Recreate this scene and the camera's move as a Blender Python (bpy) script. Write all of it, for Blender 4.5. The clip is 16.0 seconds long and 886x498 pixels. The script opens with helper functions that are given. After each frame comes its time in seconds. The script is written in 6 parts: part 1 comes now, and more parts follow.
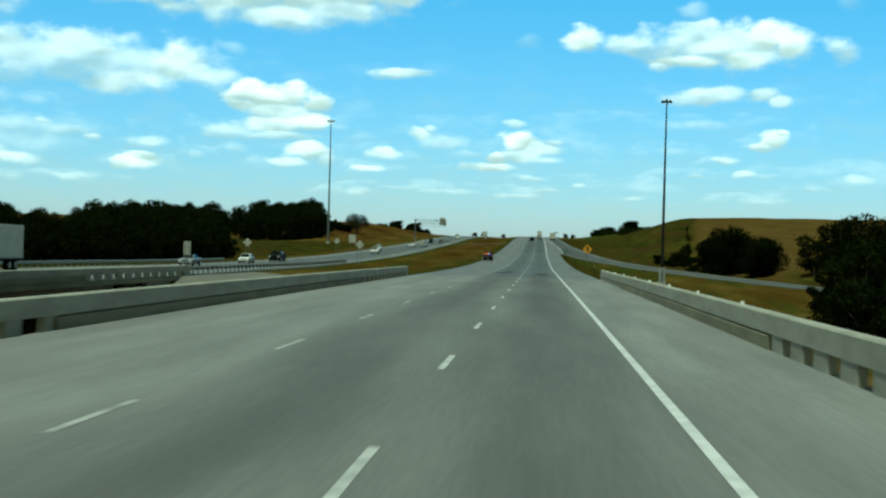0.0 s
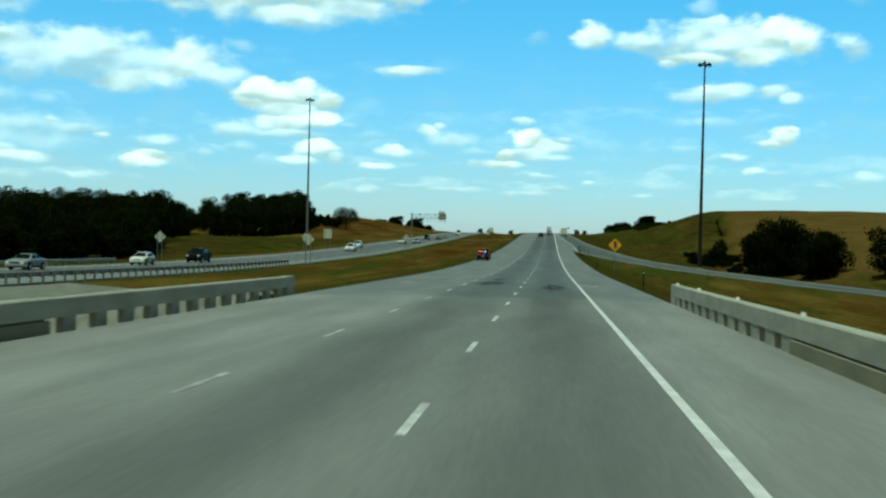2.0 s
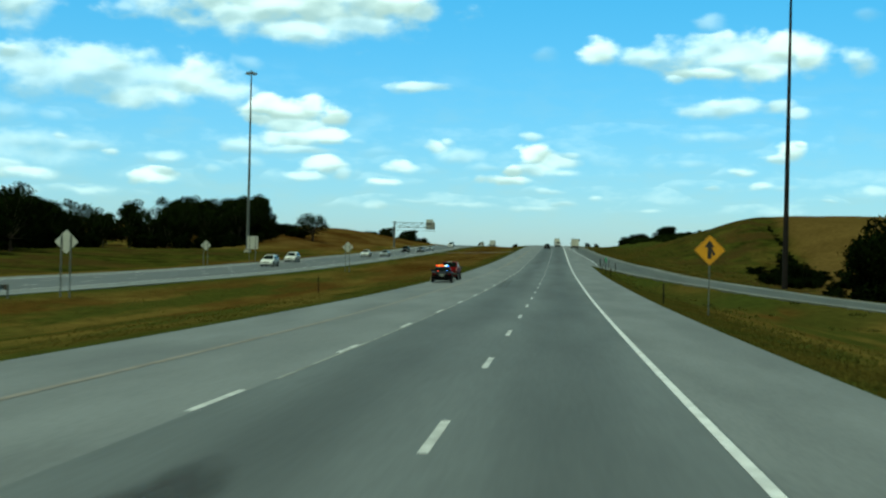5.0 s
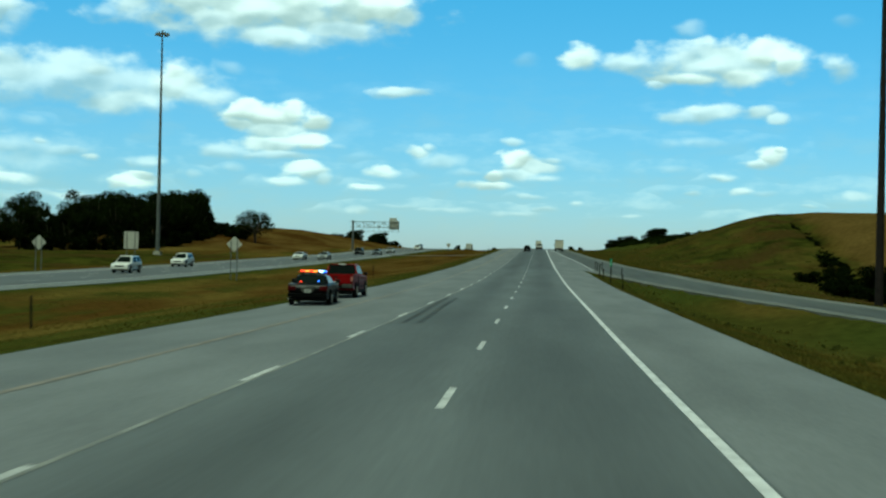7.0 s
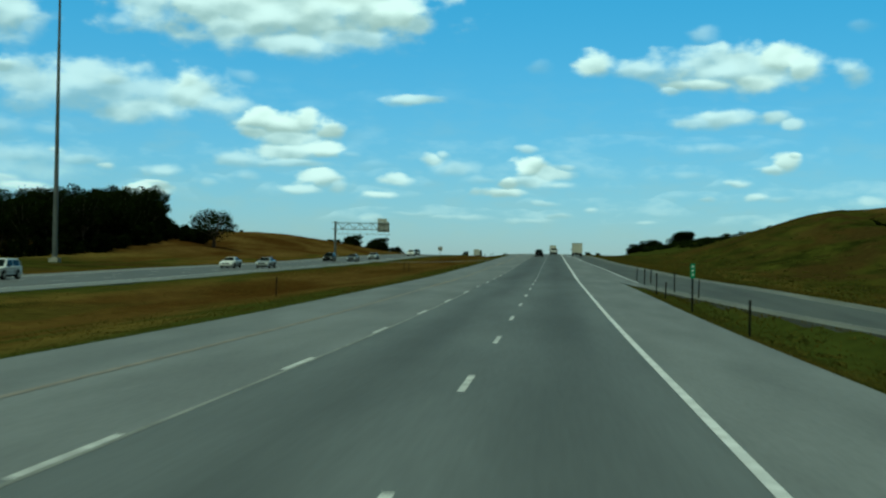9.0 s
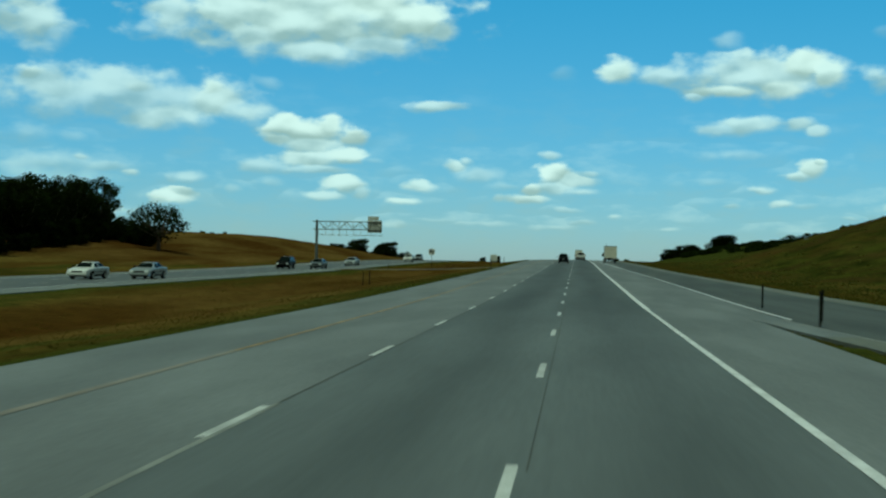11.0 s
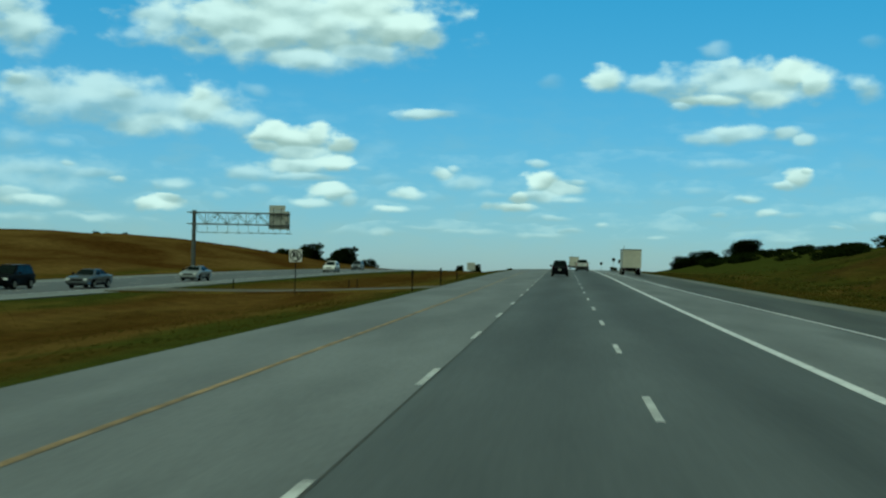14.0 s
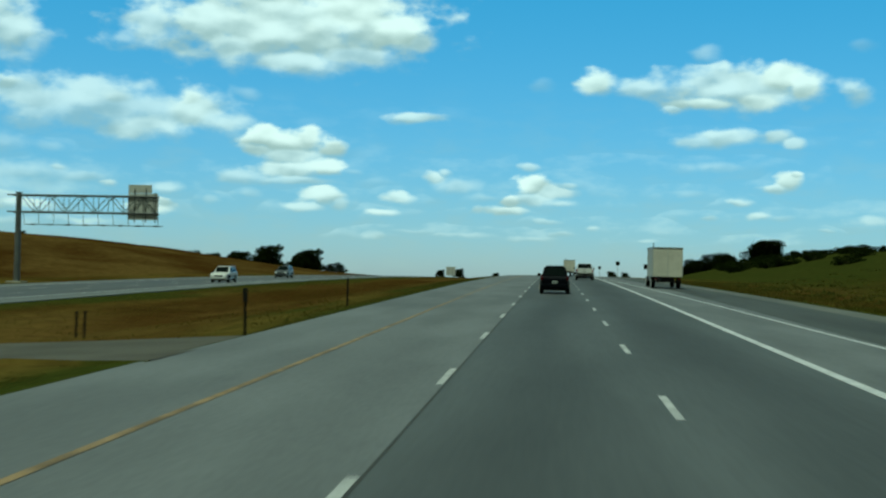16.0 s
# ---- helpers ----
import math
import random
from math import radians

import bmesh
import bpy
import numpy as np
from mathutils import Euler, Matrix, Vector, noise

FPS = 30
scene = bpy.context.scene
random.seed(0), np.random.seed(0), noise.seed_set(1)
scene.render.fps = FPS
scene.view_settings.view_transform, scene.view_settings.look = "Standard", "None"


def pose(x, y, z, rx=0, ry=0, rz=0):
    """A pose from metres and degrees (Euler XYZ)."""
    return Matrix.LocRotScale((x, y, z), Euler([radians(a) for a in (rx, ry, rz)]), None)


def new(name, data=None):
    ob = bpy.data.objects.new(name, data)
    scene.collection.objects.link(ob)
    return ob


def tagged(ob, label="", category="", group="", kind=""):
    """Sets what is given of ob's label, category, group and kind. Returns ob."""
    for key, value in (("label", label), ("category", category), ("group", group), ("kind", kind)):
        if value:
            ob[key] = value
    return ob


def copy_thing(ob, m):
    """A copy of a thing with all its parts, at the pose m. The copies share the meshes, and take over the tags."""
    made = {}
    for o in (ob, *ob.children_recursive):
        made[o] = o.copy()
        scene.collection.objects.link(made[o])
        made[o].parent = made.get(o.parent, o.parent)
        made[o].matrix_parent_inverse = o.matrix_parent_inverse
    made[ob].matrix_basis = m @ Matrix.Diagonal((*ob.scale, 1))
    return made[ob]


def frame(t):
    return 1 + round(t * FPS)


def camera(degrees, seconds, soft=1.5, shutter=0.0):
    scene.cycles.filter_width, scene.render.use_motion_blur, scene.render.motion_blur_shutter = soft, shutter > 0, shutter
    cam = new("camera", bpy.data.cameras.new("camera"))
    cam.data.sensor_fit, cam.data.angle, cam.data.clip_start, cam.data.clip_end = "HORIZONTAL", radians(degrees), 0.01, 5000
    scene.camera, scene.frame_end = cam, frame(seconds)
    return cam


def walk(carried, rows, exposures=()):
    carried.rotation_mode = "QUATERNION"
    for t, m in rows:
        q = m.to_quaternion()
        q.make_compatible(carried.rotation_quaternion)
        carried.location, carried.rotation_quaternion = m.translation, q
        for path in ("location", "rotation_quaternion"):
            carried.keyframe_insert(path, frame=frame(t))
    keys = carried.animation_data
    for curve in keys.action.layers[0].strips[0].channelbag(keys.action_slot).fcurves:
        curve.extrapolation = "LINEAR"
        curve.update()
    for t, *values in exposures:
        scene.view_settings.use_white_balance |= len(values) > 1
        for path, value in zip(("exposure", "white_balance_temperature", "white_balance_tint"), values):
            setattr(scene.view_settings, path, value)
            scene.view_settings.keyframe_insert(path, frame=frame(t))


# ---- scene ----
# The road runs along +y; x = 0 is the middle of the right-hand lane.
cam = camera(38.8, 16.0, soft=2.3, shutter=0.3)
PATH = [
    (0, -0.12, -0.00, 2.37, 89.39, -1.51, 4.41),
    (0.5, -0.16, 14.13, 2.21, 89.31, -1.48, 4.39),
    (1, -0.19, 28.37, 2.04, 89.27, -1.49, 4.40),
    (1.5, -0.19, 42.63, 1.86, 89.24, -1.40, 4.56),
    (2, -0.17, 56.87, 1.68, 89.27, -1.39, 4.84),
    (2.5, -0.16, 71.14, 1.49, 89.37, -1.30, 5.16),
    (3, -0.21, 85.44, 1.28, 89.44, -1.29, 5.41),
    (3.5, -0.22, 99.78, 1.08, 89.60, -1.26, 5.67),
    (4, -0.25, 114.16, 0.89, 89.75, -1.26, 5.59),
    (6.5, -0.47, 184.81, -0.02, 90.18, -1.27, 4.48),
    (7, -0.44, 199.33, -0.15, 90.23, -1.23, 4.34),
    (7.5, -0.40, 213.92, -0.24, 90.30, -1.12, 4.34),
    (8, -0.32, 228.57, -0.30, 90.36, -1.02, 4.47),
    (8.5, -0.33, 243.20, -0.32, 90.43, -0.99, 4.68),
    (9, -0.35, 257.88, -0.32, 90.55, -0.99, 5.00),
    (9.5, -0.39, 272.63, -0.32, 90.65, -1.08, 5.37),
    (9.7, -0.43, 278.55, -0.32, 90.65, -1.09, 5.57),
    (12, -1.98, 347.56, 0.13, 91.02, -1.10, 6.09),
    (12.5, -2.30, 362.72, 0.27, 91.09, -1.03, 5.95),
    (13, -2.67, 377.90, 0.42, 91.12, -1.13, 5.77),
    (13.5, -2.95, 393.11, 0.62, 91.14, -1.20, 5.60),
    (14, -3.14, 408.33, 0.85, 91.19, -1.23, 5.48),
    (14.5, -3.26, 423.53, 1.08, 91.22, -1.21, 5.36),
    (15, -3.31, 438.68, 1.31, 91.26, -1.18, 5.22),
    (15.5, -3.40, 453.76, 1.54, 91.32, -1.18, 5.16),
    (16, -3.57, 468.80, 1.78, 91.36, -1.18, 5.08),
]
walk(cam, [(r[0], pose(*r[1:])) for r in PATH],
     [(0, 0.01, 6350, -31), (3, 0.02, 6350, -31), (4, 0.03, 6350, -31), (7, -0.15, 6330, -32), (9.5, -0.43, 6120, -36), (13, -0.52, 6120, -36), (16, -0.38, 6170, -32)])

# ---- light: a high sun from behind and the left, blue sky with fair-weather clouds ----
SUN_DIR = Vector((-0.20, -0.42, 1.15)).normalized()
sun = new("sun", bpy.data.lights.new("sun", "SUN"))
sun.data.energy, sun.data.angle, sun.data.color = 3.9, radians(0.53), (1.0, 0.955, 0.88)
sun.matrix_world = Matrix.Translation((0, 0, 200)) @ SUN_DIR.to_track_quat("Z", "Y").to_matrix().to_4x4()

world = bpy.data.worlds.new("sky")
scene.world = world
world.use_nodes = True
wn, wl = world.node_tree.nodes, world.node_tree.links
wn.clear()


def wnode(kind, **sets):
    n = wn.new(kind)
    for key, value in sets.items():
        setattr(n, key, value)
    return n


def wmath(op, a, b=None, c=None):
    n = wnode("ShaderNodeMath", operation=op)
    for i, v in enumerate((a, b, c)):
        if v is None:
            continue
        if isinstance(v, (int, float)):
            n.inputs[i].default_value = v
        else:
            wl.new(v, n.inputs[i])
    return n.outputs[0]


sky = wnode("ShaderNodeTexSky", sky_type="NISHITA", sun_disc=False, altitude=300.0, air_density=1.0, dust_density=0.35, ozone_density=2.2)
sky.sun_elevation = math.asin(SUN_DIR.z)
sky.sun_rotation = math.atan2(SUN_DIR.x, SUN_DIR.y)
coord = wnode("ShaderNodeTexCoord")
sep = wnode("ShaderNodeSeparateXYZ")
wl.new(coord.outputs["Generated"], sep.inputs[0])
az = wmath("MULTIPLY", wmath("ARCTAN2", sep.outputs[0], sep.outputs[1]), 57.29578)
el = wmath("MULTIPLY", wmath("ARCSINE", sep.outputs[2]), 57.29578)
flat = wnode("ShaderNodeCombineXYZ")
wl.new(az, flat.inputs[0]), wl.new(el, flat.inputs[1])


def sky_noise(sx, sy, detail, rough, at=flat):
    v = wnode("ShaderNodeVectorMath", operation="MULTIPLY")
    wl.new(at.outputs[0], v.inputs[0])
    v.inputs[1].default_value = (sx, sy, 1)
    n = wnode("ShaderNodeTexNoise", noise_dimensions="2D")
    wl.new(v.outputs[0], n.inputs["Vector"])
    n.inputs["Scale"].default_value, n.inputs["Detail"].default_value, n.inputs["Roughness"].default_value = 1.0, detail, rough
    return n


billow = sky_noise(0.62, 1.05, 3.0, 0.45)
# broad swells, and the same a little nearer to the sun, for the light on their upper flanks
swell = sky_noise(0.42, 0.85, 1.6, 0.4)
toward = wnode("ShaderNodeVectorMath", operation="ADD")
wl.new(flat.outputs[0], toward.inputs[0])
toward.inputs[1].default_value = (-0.20, 0.42, 0)
swell_up = sky_noise(0.42, 0.85, 1.6, 0.4, toward)
# the outline of a cloud is its puffs' edge, pushed about by billows
push = wnode("ShaderNodeVectorMath", operation="SUBTRACT")
wl.new(billow.outputs["Color"], push.inputs[0])
push.inputs[1].default_value = (0.5, 0.5, 0.5)
push2 = wnode("ShaderNodeVectorMath", operation="MULTIPLY")
wl.new(push.outputs[0], push2.inputs[0])
push2.inputs[1].default_value = (0.85, 0.34, 0)
warped = wnode("ShaderNodeVectorMath", operation="ADD")
wl.new(flat.outputs[0], warped.inputs[0]), wl.new(push2.outputs[0], warped.inputs[1])
best, place = 9.0, None


def puff(a, e, wide, high, thick):
    """One puff of a cloud, by its azimuth, elevation and half sizes in degrees; thick: how much of the blue it hides."""
    global best, place
    s = wnode("ShaderNodeVectorMath", operation="MULTIPLY_ADD")
    wl.new(warped.outputs[0], s.inputs[0])
    s.inputs[1].default_value, s.inputs[2].default_value = (1 / wide, 1 / high, 0), (-a / wide, -e / high, thick)
    ln = wnode("ShaderNodeVectorMath", operation="DISTANCE")
    wl.new(s.outputs[0], ln.inputs[0])
    ln.inputs[1].default_value = (0, 0, thick)
    if place is None:
        place = s.outputs[0]
    else:
        win = wmath("MULTIPLY_ADD", wmath("SUBTRACT", best, ln.outputs["Value"]), 2.2, 0.5)
        mix = wnode("ShaderNodeMix", data_type="VECTOR")
        wl.new(win, mix.inputs["Factor"]), wl.new(place, mix.inputs["A"]), wl.new(s.outputs[0], mix.inputs["B"])
        place = mix.outputs["Result"]
    best = ln.outputs["Value"] if place is s.outputs[0] else wmath("SMOOTH_MIN", best, ln.outputs["Value"], 0.55)


puff(-9.5, 11.8, 2.70, 1.34, 1)
puff(-7.5, 11.0, 1.80, 1.08, 1)
puff(-11.5, 11.1, 1.93, 1.29, 1)
puff(-13.5, 11.4, 2.32, 1.16, 0.95)
puff(-16.0, 11.2, 2.06, 1.03, 0.9)
puff(-18.5, 10.8, 1.42, 0.90, 0.75)
puff(-12.0, 9.6, 2.57, 0.72, 0.8)
puff(-9.2, 9.9, 2.06, 0.64, 0.75)
puff(-14.8, 10.2, 1.80, 0.90, 0.85)
puff(-19.5, 10.3, 0.64, 0.39, 0.4)
puff(-12.6, 13.1, 6.69, 1.54, 1)
puff(-6.3, 10.6, 0.77, 0.57, 0.85)
puff(-24.5, 10.3, 1.80, 1.42, 0.8)
puff(-25.2, 11.1, 1.54, 1.29, 0.8)
puff(-23.4, 9.7, 0.64, 0.51, 0.5)
puff(-24.4, 8.0, 0.90, 0.46, 0.85)
puff(-23.7, 7.5, 2.83, 1.03, 0.7)
puff(-21.1, 7.6, 2.32, 0.98, 0.72)
puff(-19.9, 7.7, 1.16, 0.51, 0.8)
puff(-18.6, 6.5, 2.57, 0.77, 0.75)
puff(-16.6, 7.3, 1.54, 0.98, 0.85)
puff(-16.7, 7.7, 0.72, 0.46, 0.95)
puff(-15.2, 6.8, 1.54, 0.72, 0.7)
puff(-21.8, 6.9, 3.09, 0.64, 0.55)
puff(-14.0, 8.1, 0.64, 0.36, 0.25)
puff(-12.4, 6.0, 1.80, 0.67, 1)
puff(-13.3, 6.1, 0.77, 0.57, 1)
puff(-11.4, 6.2, 0.77, 0.62, 1)
puff(-10.2, 5.8, 0.72, 0.51, 1)
puff(-13.6, 5.6, 0.90, 0.36, 0.9)
puff(-12.4, 4.8, 2.19, 0.51, 0.85)
puff(-12.3, 5.4, 2.0, 0.55, 0.85)
puff(-10.6, 4.9, 1.08, 0.51, 0.95)
puff(-14.4, 4.4, 1.29, 0.41, 0.55)
puff(-11.8, 4.3, 2.32, 0.26, 0.6)
puff(-10.8, 3.7, 1.29, 0.46, 0.9)
puff(-11.4, 3.1, 1.03, 0.26, 0.7)
puff(-9.8, 3.3, 0.51, 0.36, 0.6)
puff(-13.9, 3.7, 0.64, 0.31, 0.3)
puff(-17.6, 3.8, 0.98, 0.36, 0.55)
puff(-18.3, 2.9, 1.24, 0.36, 0.95)
puff(-17.8, 3.1, 0.64, 0.26, 0.9)
puff(-15.7, 3.3, 0.64, 0.31, 0.35)
puff(-23.6, 4.2, 2.32, 0.51, 0.45)
puff(-24.6, 5.4, 1.29, 0.64, 0.35)
puff(-22.5, 5.4, 0.77, 0.31, 0.25)
puff(-23.6, 2.9, 1.80, 0.41, 0.75)
puff(-24.4, 3.2, 1.29, 0.46, 0.6)
puff(-21.1, 4.1, 1.54, 0.36, 0.45)
puff(-20.2, 3.9, 0.57, 0.26, 0.75)
puff(-22.2, 4.5, 0.51, 0.21, 0.6)
puff(-21.4, 2.2, 1.80, 0.26, 0.45)
puff(-24.0, 2.1, 1.54, 0.26, 0.4)
puff(-6.4, 7.3, 1.60, 0.31, 0.75)
puff(-5.6, 4.6, 0.72, 0.31, 0.8)
puff(-4.4, 4.2, 1.29, 0.41, 0.45)
puff(-5.2, 4.8, 0.51, 0.26, 0.6)
puff(-3.3, 3.7, 1.03, 0.26, 0.3)
puff(-7.2, 3.6, 1.08, 0.28, 0.8)
puff(-8.2, 3.0, 1.08, 0.26, 0.85)
puff(-9.3, 4.7, 0.64, 0.21, 0.25)
puff(-1.2, 5.1, 0.57, 0.23, 0.6)
puff(-1.2, 4.3, 0.98, 0.46, 1)
puff(-0.0, 4.0, 1.08, 0.41, 0.8)
puff(-2.1, 3.6, 0.77, 0.36, 0.95)
puff(-2.4, 3.1, 1.16, 0.28, 0.9)
puff(-1.0, 3.7, 1.16, 0.41, 0.7)
puff(0.5, 4.3, 0.57, 0.23, 0.6)
puff(-0.0, 3.5, 1.16, 0.21, 0.6)
puff(-0.5, 2.7, 0.90, 0.15, 0.45)
puff(1.5, 2.4, 0.57, 0.21, 0.6)
puff(-1.0, 1.9, 1.54, 0.21, 0.4)
puff(0.3, 2.1, 0.64, 0.18, 0.45)
puff(-4.3, 2.0, 1.80, 0.15, 0.35)
puff(-8.2, 1.9, 0.72, 0.21, 0.5)
puff(-6.1, 2.1, 1.29, 0.15, 0.3)
puff(4.1, 1.9, 0.64, 0.15, 0.4)
puff(4.8, 2.3, 0.51, 0.15, 0.3)
puff(1.7, 8.9, 0.98, 0.67, 0.95)
puff(3.7, 8.7, 1.80, 0.57, 0.7)
puff(6.2, 9.0, 2.06, 0.72, 0.75)
puff(8.2, 8.7, 1.54, 0.90, 0.85)
puff(9.8, 9.1, 1.16, 0.88, 1)
puff(10.8, 8.6, 0.90, 0.72, 0.95)
puff(6.7, 8.0, 1.80, 0.41, 0.95)
puff(8.7, 8.2, 1.80, 0.64, 0.95)
puff(6.5, 10.2, 0.82, 0.46, 0.35)
puff(5.2, 7.7, 0.51, 0.26, 0.7)
puff(-0.7, 8.8, 0.64, 0.36, 0.2)
puff(7.7, 6.5, 2.06, 0.41, 0.75)
puff(6.2, 6.3, 1.29, 0.33, 0.6)
puff(9.5, 6.5, 1.03, 0.36, 0.75)
puff(10.5, 6.2, 0.57, 0.28, 0.7)
puff(6.7, 5.2, 1.93, 0.31, 0.35)
puff(10.2, 4.6, 0.72, 0.41, 0.95)
puff(9.6, 4.3, 0.77, 0.26, 0.8)
puff(10.5, 4.8, 0.36, 0.26, 0.95)
puff(8.1, 3.6, 0.72, 0.23, 0.7)
puff(8.9, 3.0, 0.67, 0.23, 0.75)
puff(6.8, 2.9, 0.51, 0.18, 0.5)
puff(9.9, 2.9, 0.77, 0.15, 0.3)
puff(11.8, 2.4, 0.57, 0.15, 0.45)
puff(10.0, 1.9, 0.77, 0.15, 0.3)
puff(6.0, 4.0, 1.03, 0.21, 0.25)
puff(13.0, 8.3, 0.82, 0.57, 0.65)
puff(13.7, 2.8, 1.03, 0.31, 0.55)
puff(13.2, 10.4, 0.77, 0.36, 0.2)
puff(-20.2, 7.2, 5.92, 1.29, 0.62)
puff(-12.5, 11.1, 6.95, 1.93, 0.92)
puff(7.7, 8.6, 3.86, 0.98, 0.8)
puff(-23.4, 3.8, 3.09, 1.16, 0.35)
puff(-34, 9, 5, 2, 0.9)
puff(27, 7, 6, 1.5, 0.9)
puff(45, 14, 9, 3, 0.9)
puff(-55, 16, 9, 3, 0.9)
puff(110, 12, 10, 3, 0.9)
puff(-120, 15, 12, 3, 0.9)
puff(170, 10, 9, 2, 0.9)
spot = wnode("ShaderNodeSeparateXYZ")
wl.new(place, spot.inputs[0])
frill = sky_noise(1.5, 2.6, 4.0, 0.55)
fray = wmath("MULTIPLY_ADD", wmath("SUBTRACT", frill.outputs["Fac"], 0.5), 0.42, wmath("MULTIPLY", wmath("SUBTRACT", billow.outputs["Fac"], 0.5), 1.25))
dens = wmath("ADD", wmath("SUBTRACT", 1.18, best), fray)
cover = wnode("ShaderNodeMapRange", interpolation_type="SMOOTHSTEP")
wl.new(dens, cover.inputs["Value"])
cover.inputs["From Min"].default_value = 0.0
# crisp heads and soft bases, and thin cloud soft all round
edge = wmath("MAXIMUM", wmath("MINIMUM", wmath("MULTIPLY_ADD", spot.outputs[1], -0.25, 0.68), 0.95), 0.48)
wl.new(wmath("ADD", edge, wmath("MULTIPLY", wmath("SUBTRACT", 1.0, spot.outputs[2]), 0.75)), cover.inputs["From Max"])
# thin high haze of cloud low over the horizon
thin = sky_noise(0.5, 1.3, 4.0, 0.55)
veil = wnode("ShaderNodeMapRange", interpolation_type="SMOOTHSTEP")
wl.new(thin.outputs["Fac"], veil.inputs["Value"])
veil.inputs["From Min"].default_value, veil.inputs["From Max"].default_value = 0.36, 0.78
low = wnode("ShaderNodeMapRange")
wl.new(el, low.inputs["Value"])
low.inputs["From Min"].default_value, low.inputs["From Max"].default_value = 9.0, 1.0
mask = wmath("MAXIMUM", wmath("MULTIPLY", cover.outputs[0], spot.outputs[2]), wmath("MULTIPLY", wmath("MULTIPLY", veil.outputs[0], low.outputs[0]), 0.30))
lit = wnode("ShaderNodeMapRange", interpolation_type="SMOOTHSTEP")
relief = wmath("MULTIPLY", wmath("SUBTRACT", swell.outputs["Fac"], swell_up.outputs["Fac"]), 2.6)
wl.new(wmath("MULTIPLY_ADD", wmath("SUBTRACT", frill.outputs["Fac"], 0.5), 0.45, wmath("ADD", spot.outputs[1], relief)), lit.inputs["Value"])
lit.inputs["From Min"].default_value, lit.inputs["From Max"].default_value = -0.95, 0.75
shade = wnode("ShaderNodeMix", data_type="RGBA")
wl.new(lit.outputs[0], shade.inputs["Factor"])
shade.inputs["A"].default_value, shade.inputs["B"].default_value = (0.58, 0.67, 0.76, 1), (1.22, 1.25, 1.40, 1)
air = wnode("ShaderNodeVectorMath", operation="MULTIPLY")
wl.new(sky.outputs[0], air.inputs[0])
SKY = 0.115
tint = wnode("ShaderNodeMix", data_type="VECTOR")
up = wnode("ShaderNodeMapRange")
wl.new(el, up.inputs["Value"])
up.inputs["From Min"].default_value, up.inputs["From Max"].default_value = 0.0, 13.0
wl.new(up.outputs[0], tint.inputs["Factor"])
tint.inputs["A"].default_value = (SKY * 0.72, SKY * 0.82, SKY * 1.28)
tint.inputs["B"].default_value = (SKY * 0.56, SKY * 1.20, SKY * 1.66)
# the deep blue overhead
deep = wnode("ShaderNodeMapRange")
wl.new(el, deep.inputs["Value"])
for key, v in (("From Min", 13.0), ("From Max", 27.0), ("To Min", 0.0), ("To Max", 1.0)):
    deep.inputs[key].default_value = v
zenith = wnode("ShaderNodeMix", data_type="VECTOR")
wl.new(deep.outputs[0], zenith.inputs["Factor"]), wl.new(tint.outputs["Result"], zenith.inputs["A"])
zenith.inputs["B"].default_value = (SKY * 0.80, SKY * 0.58, SKY * 0.32)
# paler, hazier air round the sun behind
glow = wnode("ShaderNodeMapRange", interpolation_type="SMOOTHSTEP")
wl.new(sep.outputs[1], glow.inputs["Value"])
for key, v in (("From Min", 0.85), ("From Max", -0.1), ("To Min", 0.0), ("To Max", 1.0)):
    glow.inputs[key].default_value = v
sunward = wnode("ShaderNodeMix", data_type="VECTOR")
wl.new(glow.outputs[0], sunward.inputs["Factor"]), wl.new(zenith.outputs["Result"], sunward.inputs["A"])
sunward.inputs["B"].default_value = (SKY * 0.90, SKY * 0.66, SKY * 0.40)
wl.new(sunward.outputs["Result"], air.inputs[1])
both = wnode("ShaderNodeMix", data_type="RGBA")
wl.new(mask, both.inputs["Factor"]), wl.new(air.outputs[0], both.inputs["A"]), wl.new(shade.outputs["Result"], both.inputs["B"])
back = wnode("ShaderNodeBackground")
wl.new(both.outputs["Result"], back.inputs["Color"])
back.inputs["Strength"].default_value = 1.0
wl.new(back.outputs[0], wnode("ShaderNodeOutputWorld").inputs["Surface"])

